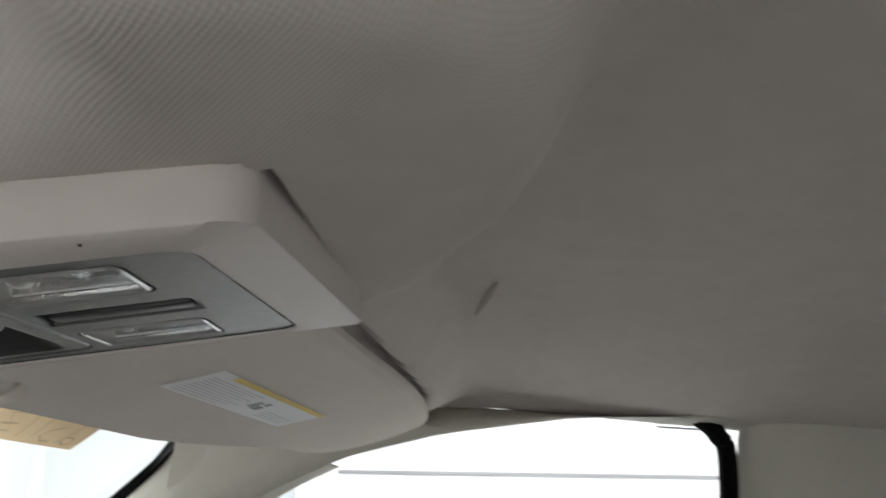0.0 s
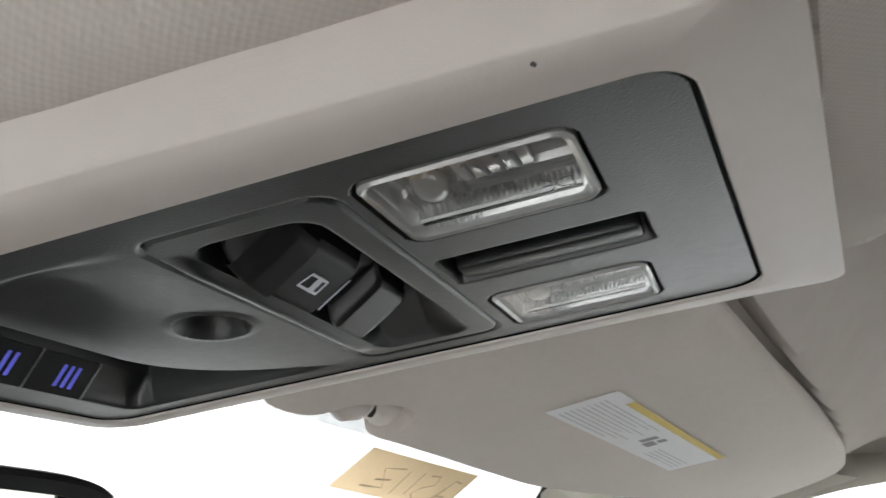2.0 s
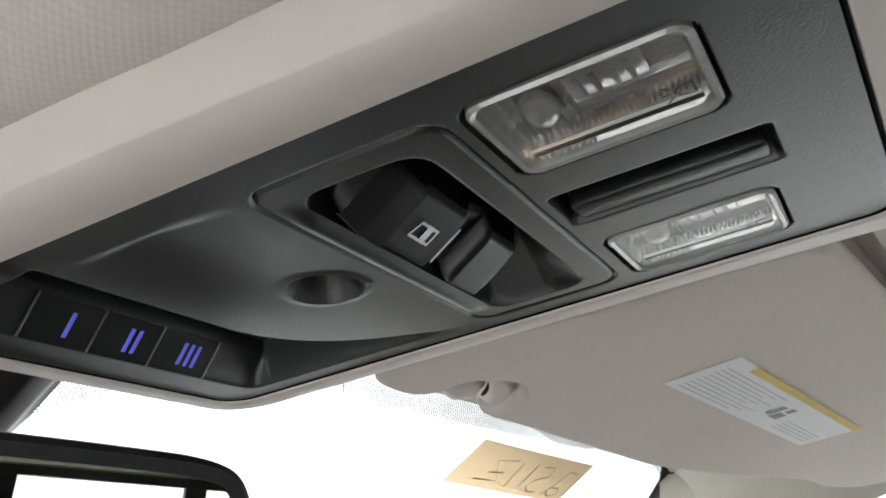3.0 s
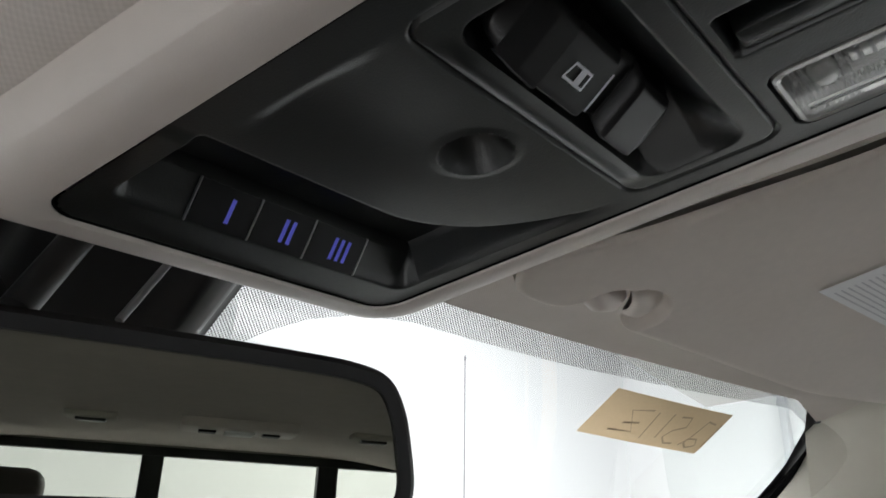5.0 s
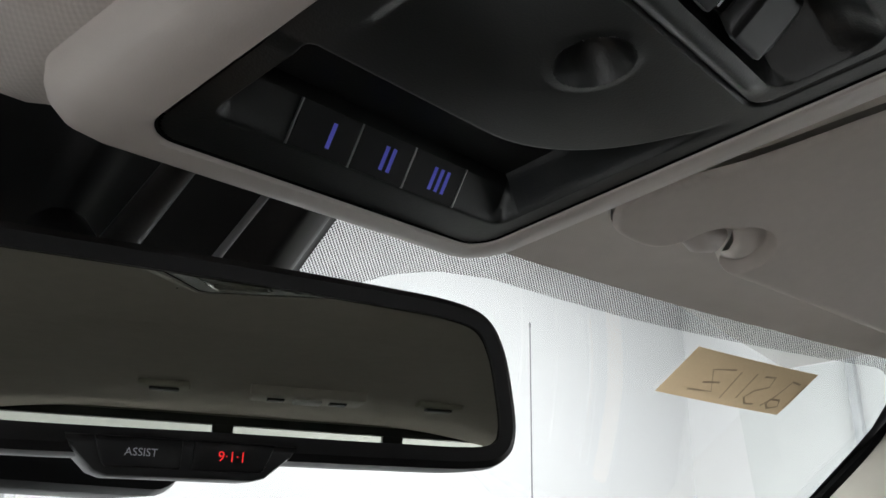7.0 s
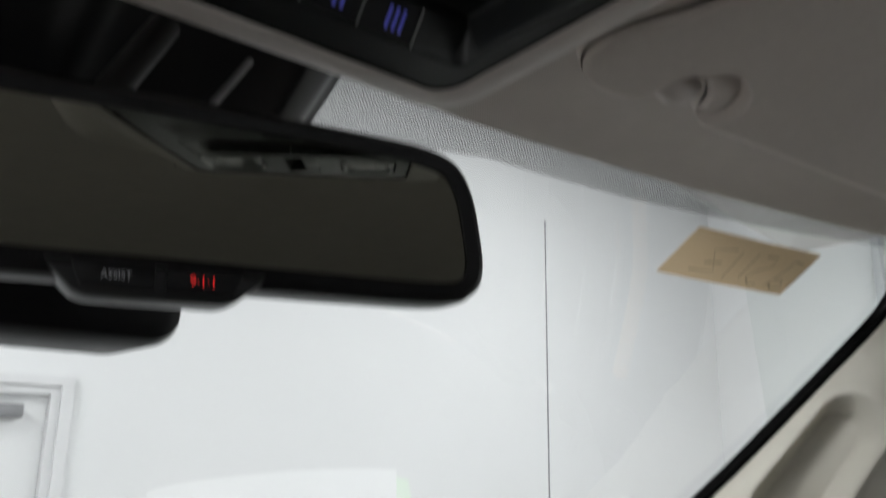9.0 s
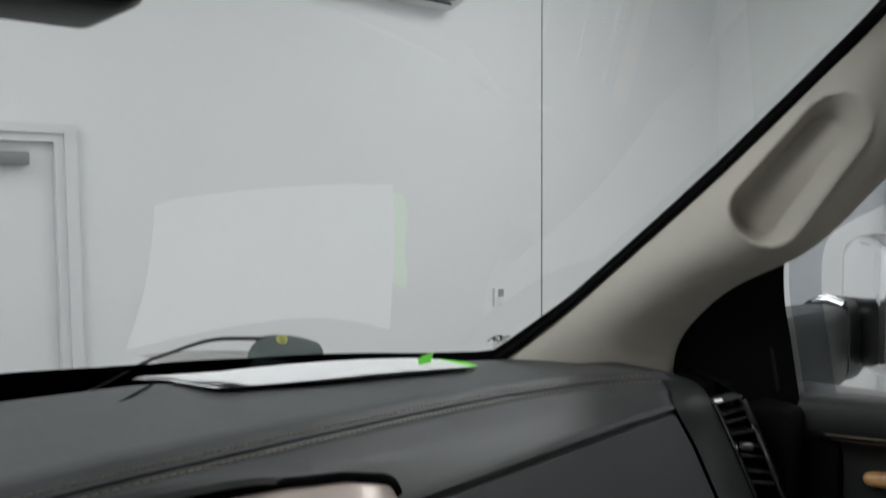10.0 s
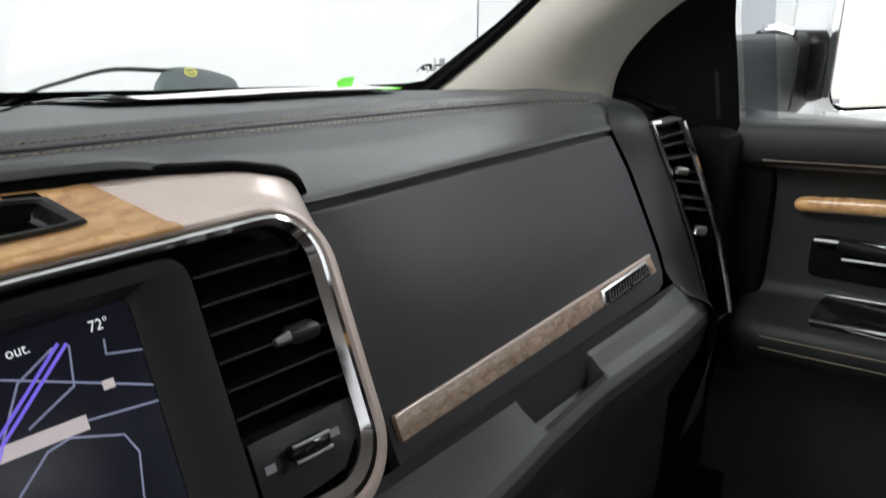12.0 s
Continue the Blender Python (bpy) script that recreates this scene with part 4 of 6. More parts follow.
def rear_mirror():
    e = thing("rearview_mirror", "black rear-view mirror with assist buttons, on a windshield mount", "mirror")
    k = 8

    # the right end leans and has a large upper corner
    out = [(q.x, q.y) for q in spline([(-0.117, 0.030, 0), (-0.115, 0.047, 0), (-0.102, 0.0562, 0), (-0.06, 0.0572, 0), (0.0, 0.0575, 0), (0.045, 0.0572, 0), (0.070, 0.0562, 0), (0.0835, 0.0522, 0), (0.0905, 0.042, 0), (0.0940, 0.027, 0), (0.0952, 0.014, 0), (0.0915, 0.0055, 0), (0.080, 0.0012, 0), (0.045, 0.0003, 0), (0.0, 0.0, 0), (-0.06, -0.0006, 0), (-0.104, 0.001, 0), (-0.115, 0.010, 0)], 120, True)]

    def inset(d):
        res = []
        for n in range(len(out)):
            (a0, b0), (a, b), (a1, b1) = out[n - 1], out[n], out[(n + 1) % len(out)]
            q = math.hypot(a1 - a0, b1 - b0)
            res.append((a + (b1 - b0) / q * d, b - (a1 - a0) / q * d))
        return res

    def ring(i, h):
        return [mirror_place(a, b, h) for a, b in inset(i)]

    g = inset(0.0074)
    loops = [[mirror_place(a, b, 0.003) for a, b in g], [mirror_place(a, b, 0.0005) for a, b in g], ring(0.003, 0.0), ring(0.0008, 0.0015), ring(0, 0.005), ring(0.0, 0.014), ring(0.003, 0.022), ring(0.010, 0.030), ring(0.020, 0.034)]
    v, fc = loft(loops, (False, True))
    mesh("housing", v, fc, BLACK, e)
    mesh("mirror_glass", [mirror_place(a, b, 0.0015) for a, b in g], [tuple(range(len(g)))], MIRROR, e, "tinted mirror glass", smooth=False)
    pod = [(-0.0420, 0.0048), (-0.0405, 0.0016), (-0.0345, -0.0040), (-0.031, -0.0052), (0.0060, -0.0052), (0.0095, -0.0042), (0.0165, 0.0016), (0.0180, 0.0048)]
    v, fc = prism(pod, lambda a, b, h: mirror_place(a, b, h - 0.0012), 0.016, 0.0012)
    mesh("button_pod", v, fc, LOBE, e)
    for cell, word, m in (([(-0.0352, 0.0046), (-0.0350, 0.0030), (-0.0328, -0.0022), (-0.0318, -0.0030), (-0.0140, -0.0030), (-0.0136, -0.0026), (-0.0136, 0.0042), (-0.0140, 0.0046)], "ASSIST", WHITEINK), ([(-0.0102, 0.0046), (-0.0106, 0.0042), (-0.0106, -0.0026), (-0.0102, -0.0030), (0.0076, -0.0030), (0.0086, -0.0022), (0.0108, 0.0030), (0.0110, 0.0046)], "9\u00b71\u00b71", RED)):
        v, fc = prism(cell, lambda a, b, h: mirror_place(a, b, h - 0.0022), 0.003, 0.0004)
        bt = mesh("button", v, fc, BLACK, e, "black push button")
        cx = (cell[0][0] + cell[-1][0] + cell[3][0] + cell[4][0]) / 4
        lettering("button_word", word, 0.0028 if m is WHITEINK else 0.0038, lambda a, b, h, cx=cx: mirror_place(cx + a, b + 0.0008, -0.0024), m, bt)
    # stalk and the sensor housing on the glass behind
    v, fc = tube([mirror_place(-0.012, 0.028, 0.03), mirror_place(-0.02, 0.036, 0.06), (-0.03, 0.245, 1.79)], [0.012, 0.011, 0.014], 12)
    mesh("stalk", v, fc, BLACK, e)
    out = rrect(-0.155, 0.029, 1.690, 1.775, 0.014, 6)
    v, fc = prism(out, lambda a, b, h: Vector((a, 0.215 + h, b)), 0.055, 0.008)
    mesh("mount_housing", v, fc, BLACK, e, "rounded black mount housing")


rear_mirror()


def sensor_cover():
    e = thing("sensor_cover", "black ribbed sensor cover under the windshield top", "sensor cover")
    def f(a, b):
        x = mixf(-0.30, 0.112 + 0.016 * b, a)
        z = mixf(1.775, 1.874, b)
        rib = 0.006 * max(0, math.cos((a - 0.42) * 26)) ** 6
        edge = min(a, (1 - a) * 1.6, b * 1.2)
        return ws(x, z, 0.004 + 0.026 * smooth01(edge / 0.10) + rib)
    v, fc = sheet(70, 24, f)
    mesh("cover_shell", v, fc, LOBE, e)
    for p, q, r in (((0.000, 0.200, 1.822), (-0.028, 0.190, 1.770), 0.0065), ((0.040, 0.200, 1.820), (0.012, 0.192, 1.776), 0.0018)):
        v, fc = tube([Vector(p).lerp(Vector(q), t / 5) for t in range(6)], r, 12)
        # thin strut is paler grey: its highlight is put into the colour
        mesh("cover_rib", v, fc, LOBE if r > 0.004 else GREYMETAL, e, "slim strut")


sensor_cover()


# ---- windshield things ----
def windshield_sticker():
    e = thing("masking_paper_note", "tan masking paper note with handwriting, stuck on the windshield", "note")
    c = [(0.4572, 1.8005), (0.5975, 1.7947), (0.6058, 1.8277), (0.4672, 1.8342)]

    def P(a, b, h=0.0):
        p = Vector(c[0]).lerp(Vector(c[1]), a).lerp(Vector(c[3]).lerp(Vector(c[2]), a), b)
        return ws(p.x, p.y, 0.0015 + h)

    v, fc = sheet(12, 6, lambda a, b: P(a, b, 0.0))
    n = mesh("note_paper", v, fc, KRAFT, e)
    lines = [[(0.40, 0.74), (0.24, 0.65), (0.37, 0.22), (0.19, 0.18)], [(0.25, 0.37), (0.37, 0.43)], [(0.45, 0.72), (0.47, 0.12)], [(0.57, 0.76), (0.58, 0.19)], [(0.64, 0.73), (0.72, 0.76), (0.74, 0.54), (0.66, 0.41), (0.63, 0.24), (0.68, 0.11), (0.74, 0.14)], [(0.94, 0.72), (0.87, 0.75), (0.86, 0.58), (0.84, 0.31), (0.80, 0.13)], [(0.83, 0.30), (0.90, 0.32), (0.93, 0.18), (0.87, 0.10), (0.83, 0.19), (0.83, 0.30)], [(0.99, 0.74), (0.98, 0.17)]]
    for ln in lines:
        v, m = [], len(ln)
        for i, (a, b) in enumerate(ln):
            (a0, b0), (a1, b1) = ln[max(i - 1, 0)], ln[min(i + 1, m - 1)]
            d = math.hypot((a1 - a0) * 4, b1 - b0)
            nx, ny = -(b1 - b0) / d * 0.021 / 4, (a1 - a0) * 4 / d * 0.021
            v += [P(a + nx, b + ny, 0.0005), P(a - nx, b - ny, 0.0005)]
        f = [(2 * i, 2 * i + 2, 2 * i + 3, 2 * i + 1) for i in range(m - 1)]
        mesh("pen_stroke", v, f, PENCIL, n, "dark hand-drawn pen mark", smooth=False)
    e = thing("corner_emblem", "small black emblem printed in the windshield corner", "emblem")
    cx, cz = 0.642, 1.4290
    E = lambda a, b, h: ws(cx + 0.34 * a, cz + 0.80 * b, 0.003)
    horn = [(-0.004 + 0.008 * math.cos(t * 0.45) * (1 - 0.05 * t), 0.0005 + 0.0058 * math.sin(t * 0.45) * (1 - 0.05 * t)) for t in range(14)]
    strokes("emblem_curl", [horn], 0.0036, E, FRIT, e)
    strokes("emblem_stroke", [[(0.004, -0.006), (0.009, 0.005), (0.016, 0.005)]], 0.0026, E, FRIT, e)
    strokes("emblem_stroke", [[(0.009, -0.004), (0.014, 0.000)]], 0.0024, E, FRIT, e)
    strokes("emblem_stroke", [[(-0.015, -0.006), (-0.012, 0.004)]], 0.0026, E, FRIT, e)


windshield_sticker()


# ---- dashboard ----
STITCH = [(0.0, 0.325), (0.06, 0.330), (0.219, 0.360), (0.33, 0.382), (0.437, 0.392), (0.55, 0.380), (0.62, 0.357), (0.665, 0.322)]
STITCH_Z = [(0.0, 1.4530), (0.06, 1.4520), (0.219, 1.4390), (0.33, 1.4290), (0.437, 1.4215), (0.62, 1.4135), (0.67, 1.4095)]
# the pad's lower lip, over the centre trim and then over the glove box
GLOVE_Y = [(0.0, 0.316), (0.062, 0.3102), (0.100, 0.3070), (0.128, 0.3035), (0.150, 0.3020), (0.174, 0.3015), (0.200, 0.3010), (0.2255, 0.3010), (0.305, 0.305), (0.438, 0.3135), (0.617, 0.323), (0.67, 0.315)]
GLOVE_Z = [(0.0, 1.4485), (0.062, 1.4462), (0.100, 1.4446), (0.126, 1.4420), (0.150, 1.4345), (0.174, 1.4230), (0.200, 1.4105), (0.2255, 1.4035), (0.305, 1.4015), (0.438, 1.3985), (0.617, 1.393), (0.67, 1.390)]


GLOVE_Y, GLOVE_Z = ([(q.x, q.y) for q in spline([(x, y, 0) for x, y in tab], 150)] for tab in (GLOVE_Y, GLOVE_Z))


def dash_points(x):
    """Cross-section of the upper pad: from the windshield side to its lower lip."""
    ax = abs(x)
    yg, ys, yl, zl, zs = dash_far(x), lerp(ax, STITCH), lerp(ax, GLOVE_Y), lerp(ax, GLOVE_Z), lerp(ax, STITCH_Z)
    near = [max(0.0, ax + 0.012 * k) for k in range(-5, 6)]
    ym, zm = sum(lerp(q, GLOVE_Y) for q in near) / 11, sum(lerp(q, GLOVE_Z) for q in near) / 11
    zf = lerp(ax, [(0.0, 1.425), (0.2, 1.421), (0.333, 1.413), (0.5, 1.4095), (0.63, 1.403)])
    crown = max(zs + 0.010, 1.4285) if ax < 0.45 else mixf(max(zs + 0.010, 1.4285), 1.4215, smooth01((ax - 0.45) / 0.2))
    return [(yg, zf - 0.016), (yg - 0.006, zf - 0.002), (mixf(yg, ys, 0.25), mixf(zf + 0.004, crown, 0.08)), (mixf(yg, ys, 0.6), mixf(zf + 0.008, crown, 0.45)), (ys + 0.022, crown), (ys + 0.005, zs + 0.003), (ys, zs), (ys - 0.004, zs + 0.001), (mixf(ys, ym, 0.5) - 0.002, mixf(zs, zm, 0.42) + 0.003), (yl + 0.003, zl + 0.0035), (yl, zl), (yl + 0.004, zl - 0.002), (yl + 0.0055, zl - 0.020), (yl + 0.03, zl - 0.09)]


def dash_z(x, y):
    """Height of the pad's top at a place."""
    pts = dash_points(x)[:5]
    return lerp(y, pts[::-1])


def dashboard():
    e = thing("dashboard", "charcoal stitched leather dashboard with glove box and end vent", "dashboard")

    def prof(x, b):
        pts = dash_points(x)
        s = b * (len(pts) - 1)
        i = min(int(s), len(pts) - 2)
        return (x, mixf(pts[i][0], pts[i + 1][0], s - i), mixf(pts[i][1], pts[i + 1][1], s - i))

    v, fc = sheet(260, 66, lambda a, b: prof(-0.74 + 1.384 * a, b))
    top = mesh("upper_pad", v, fc, PADHIDE, e, "charcoal grained leather pad")
    v, fc = sheet(60, 4, lambda a, b: (-0.66 + 1.32 * a, mixf(dash_far(-0.66 + 1.32 * a) - 0.002, ws_y(-0.66 + 1.32 * a, 1.362) - 0.004, b), 1.402 - 0.040 * b))
    mesh("defroster_trough", v, fc, RUBBER, e, "black trough along the windshield foot")
    # a row of tan thread along the rolled seam
    sv, sf = [], []
    for row, (dy, dz) in enumerate(((-0.0045, 0.0008), (0.0105, 0.0042))):
        x = -0.05
        while x < 0.625:
            y, z = lerp(abs(x), STITCH), lerp(abs(x), STITCH_Z) + 0.001
            y2 = lerp(abs(x + 0.0042), STITCH)
            vv, ff = tube([(x, y + dy, z + dz), (x + 0.0021, (y + y2) / 2 + dy, z + dz + 0.0005), (x + 0.0042, y2 + dy + 0.0012, z + dz)], 0.0006, 5)
            k = len(sv)
            sv += vv
            sf += [tuple(i + k for i in q) for q in ff]
            x += 0.0058
    v, fc = tube([(-0.05 + 0.0135 * i, lerp(abs(-0.05 + 0.0135 * i), STITCH) + 0.0050, lerp(abs(-0.05 + 0.0135 * i), STITCH_Z) + 0.0030) for i in range(51)], 0.0014, 6)
    mesh("seam_welt", v, fc, LEATHER, top, "rolled leather seam")
    tagged(mesh("stitching", sv, sf, THREAD, top, "tan thread stitches"), kind="stuff")
    # speaker panel joint on the top
    v, fc = tube([(0.045, 0.618, 1.4292), (0.14, 0.603, 1.4292), (0.150, 0.606, 1.4292), (0.206, 0.661, 1.4285)], 0.0012, 6)
    mesh("panel_joint", v, fc, RUBBER, top, "dark joint line")

    # glove box door
    G = plane_frame((0.0, 0.2530, 1.335), (0.9972, 0.0734, 0.0), (0.0, 0.4134, 0.908))
    out = [(0.2300, 0.0690), (0.34, 0.0668), (0.46, 0.0638), (0.56, 0.0612), (0.606, 0.0598), (0.6130, 0.0585), (0.6160, 0.0545), (0.6245, 0.0216), (0.6290, -0.0263), (0.6312, -0.0660), (0.6295, -0.0860), (0.6240, -0.0965), (0.6110, -0.1020), (0.50, -0.1030), (0.2330, -0.1040), (0.2305, 0.0)]
    v, fc = prism(out, lambda a, b, h: G(a, b, h - 0.0015 + 0.00 * a), 0.02, 0.004)
    gb = mesh("glove_box_door", v, fc, LEATHER, e, "smooth charcoal glove box door")
    v, fc = prism([(a + (0.003 if a > 0.4 else -0.006), b + (0.010 if b > 0 else -0.004)) for a, b in out], lambda a, b, h: G(a, b, h + 0.009), 0.02, 0)
    mesh("glove_box_recess", v, fc, RUBBER, e, "black gap round the glove box")
    strip = [(0.238, -0.0700), (0.606, -0.0635), (0.610, -0.0815), (0.238, -0.0870)]
    v, fc = prism(strip, lambda a, b, h: G(a, b, h - 0.0050), 0.006, 0.001)
    st = mesh("trim_strip", v, fc, TOOLED, e, "tooled bronze trim strip")
    edge = [(0.238, -0.0690), (0.606, -0.0625), (0.606, -0.0650), (0.238, -0.0715)]
    v, fc = prism(edge, lambda a, b, h: G(a, b, h - 0.0058), 0.003, 0.0006)
    mesh("strip_edge", v, fc, BRONZE, st, "bright bronze edge")
    bd = [(0.503, -0.0685), (0.592, -0.0655), (0.594, -0.0800), (0.507, -0.0845), (0.500, -0.0800)]
    v, fc = prism(bd, lambda a, b, h: G(a, b, h - 0.0080), 0.004, 0.0012)
    bg = mesh("badge", v, fc, SATIN, st, "polished badge with dark lettering")
    v, fc = prism([(a * 0.93 + 0.0385, b * 0.80 - 0.0155) for a, b in bd], lambda a, b, h: G(a, b, h - 0.0083), 0.001, 0.0)
    mesh("badge_field", v, fc, BLACK, bg)
    bars = [[(0.511 + 0.0052 * i, -0.0800 + 0.0003 * i + 0.0012 * (i % 3 == 1)), (0.5135 + 0.0052 * i, -0.0745 + 0.0003 * i + 0.0020 * (i % 4 == 0))] for i in range(15)] + [[(0.509, -0.0806), (0.590, -0.0765)]]
    strokes("badge_bar", bars, 0.0011, lambda a, b, h: G(a, b, -0.0086), SATIN, bg)

    # ledge under the glove box, with a grip notch
    def ledge(a, b):
        x = mixf(0.195, 0.642, a)
        notch = smooth01((x - 0.357) / 0.007) * smooth01((0.463 - x) / 0.007)
        back, rise = 0.2265 + 0.066 * (x - 0.24), 0.008 * smooth01((x - 0.57) / 0.09)
        front = lerp(x, [(0.195, 0.172), (0.27, 0.1840), (0.36, 0.2000), (0.445, 0.2110), (0.58, 0.2165), (0.642, 0.2185)])
        pts = [(back, 1.246), (back - 0.002, 1.237 + rise), (back - 0.007, 1.2345 + rise - 0.024 * notch), (front + 0.013, 1.2265 + rise - 0.022 * notch), (front + 0.009, 1.2250 + rise - 0.003 * notch), (front + 0.003, 1.2225 + rise), (front - 0.002, 1.216 + rise), (front - 0.003, 1.207 + rise), (front + 0.002, 1.185), (front + 0.03, 1.12), (0.25, 1.02), (0.27, 0.90)]
        s = b * (len(pts) - 1)
        i = min(int(s), len(pts) - 2)
        return (x, mixf(pts[i][0], pts[i + 1][0], s - i), mixf(pts[i][1], pts[i + 1][1], s - i))

    v, fc = sheet(240, 25, lambda a, b: ledge(a, mixf(7 / 11, 1.0, b)))
    mesh("lower_panel", v, fc, DOORHIDE, e, "dark lower dash panel")
    v, fc = sheet(240, 43, lambda a, b: ledge(a, b * 7 / 11))
    mesh("lower_ledge", v, fc, LEDGE, e, "charcoal plastic ledge with a grip notch")

    # rounded end between the glove box and the vent, running over the top
    V = plane_frame((0.662, 0.309, 1.394), (0.866, -0.5, 0), (0, 0, 1))
    L = spline([(0.0, 0.001, 0), (0.0155, -0.0290, 0), (0.0330, -0.0640, 0), (0.0565, -0.1160, 0), (0.0790, -0.1740, 0), (0.0990, -0.2350, 0)], 40)
    R = spline([(0.0335, 0.002, 0), (0.0500, -0.0300, 0), (0.0715, -0.0770, 0), (0.0915, -0.1250, 0), (0.1070, -0.1700, 0), (0.1210, -0.2170, 0)], 40)
    A = spline([(0.625, 0.470, 1.4150), (0.630, 0.400, 1.4160), (0.628, 0.360, 1.4155), (0.6225, 0.336, 1.4110), G(0.6165, 0.0640, -0.002), G(0.6275, 0.0216, -0.002), G(0.6320, -0.0263, -0.002), G(0.6345, -0.0660, -0.002), G(0.6330, -0.0880, -0.002), (0.634, 0.243, 1.240), (0.640, 0.205, 1.215), (0.66, 0.24, 1.06)], 90)
    B = spline([(0.690, 0.450, 1.4110), (0.685, 0.400, 1.4120), (0.680, 0.360, 1.4110), (0.672, 0.330, 1.4070), V(-0.0015, 0.001, -0.001), V(0.0140, -0.0290, -0.001), V(0.0315, -0.0640, -0.001), V(0.0530, -0.1121, -0.001), V(0.0620, -0.1350, -0.001), V(0.0745, -0.1656, -0.001), V(0.0975, -0.2350, 0.0), (0.76, 0.26, 1.06)], 90)
    v, fc = sheet(14, 90, lambda a, b: A[round(b * 89)].lerp(B[round(b * 89)], a) + Vector((-0.2, -0.75, 0.35)) * (0.005 * math.sin(math.pi * a)))
    mesh("end_panel", v, fc, DASHLOW, e, "charcoal plastic end panel")
    # dash end cap towards the door
    C = spline([(0.715, 0.36, 1.410), V(0.0365, 0.003, 0.002), V(0.0530, -0.0300, 0.002), V(0.0745, -0.0770, 0.002), V(0.0945, -0.1250, 0.002), V(0.1100, -0.1700, 0.002), V(0.124, -0.222, 0.002), (0.77, 0.26, 1.06)], 40)
    D = [p + Vector((0.045, 0.06, -0.004)) for p in C]
    v, fc = sheet(8, 40, lambda a, b: C[round(b * 39)].lerp(D[round(b * 39)], a) + Vector((0.0, -0.01, 0)) * math.sin(math.pi * a))
    mesh("end_cap", v, fc, RUBBER, e)
    v, fc = sheet(10, 6, lambda a, b: (mixf(0.680, 0.745, a), mixf(0.335, 0.50, b) + 0.01 * a, 1.404 - 0.010 * a - 0.008 * (1 - b) * (1 - b)))
    mesh("end_top", v, fc, RUBBER, e)
    # side window demister: fine ribs
    for i in range(6):
        v, fc = tube([(0.686 + 0.008 * i, 0.385 - 0.005 * i, 1.4045), (0.686 + 0.008 * i + 0.008, 0.340 - 0.004 * i, 1.3990)], 0.0013, 6)
        mesh("demister_rib", v, fc, RUBBER, e)

    # end vent
    v, fc = sheet(6, 40, lambda a, b: V(*(L[round(b * 39)].lerp(R[round(b * 39)], a)).xy, 0.028))
    vt = mesh("air_vent", v, fc, RUBBER, e, "tall black air vent with chrome edges")
    v, fc = tube([V(p.x, p.y, -0.003) for p in L], 0.0026, 8)
    mesh("chrome_edge", v, fc, CHROME, vt, "chrome edge")
    v, fc = tube([V(p.x, p.y, -0.004) for p in R], 0.0036, 8)
    mesh("chrome_edge", v, fc, CHROME, vt, "chrome edge")
    v, fc = tube([V(L[0].x, L[0].y, -0.003), V(L[0].x + 0.010, L[0].y + 0.001, -0.003)], [0.0024, 0.0018], 8)
    mesh("chrome_tip", v, fc, SATIN, vt, "chrome corner")
    v, fc = tube([V(R[-1].x, R[-1].y, -0.003), V(L[-1].x, L[-1].y, -0.003)], 0.002, 8)
    mesh("chrome_edge", v, fc, CHROME, vt, "chrome edge")
    for side in (L, R):
        v, fc = loft([[V(p.x, p.y, -0.002) for p in side], [V(p.x, p.y, 0.028) for p in side]], (False, False), False)
        mesh("vent_wall", v, fc, BLACK, vt)
    for i in range(8):
        t = 0.06 + 0.066 * i
        a, b = L[round(t * 39)], R[round(t * 39)]
        v, fc = loft([[V(a.x, a.y + o, h), V(b.x, b.y + o + 0.006, h), V(b.x, b.y + o + 0.008, h), V(a.x, a.y + o + 0.002, h)] for o, h in ((0, 0.0), (-0.001, 0.02))])
        mesh("slat", v, fc, MATTEGREY, vt, smooth=False)
    for t, r in ((0.30, 0.004), (0.60, 0.005)):
        a, b = L[round(t * 39)], R[round(t * 39)]
        m_ = a.lerp(b, 0.4)
        v, fc = block(Matrix.Translation(V(m_.x, m_.y, -0.004)) @ pose(0, 0, 0, 0, 10, -30), 0.014, 0.008, 2 * r, 0.002)
        mesh("vent_knob", v, fc, SATIN, vt, "silver vent knob")
    # plain closing panels under the dash
    v, fc = sheet(2, 2, lambda a, b: (mixf(-0.80, 0.80, a), 0.42, mixf(0.55, 1.40, b)))
    mesh("firewall", v, fc, BLACK, e)


dashboard()


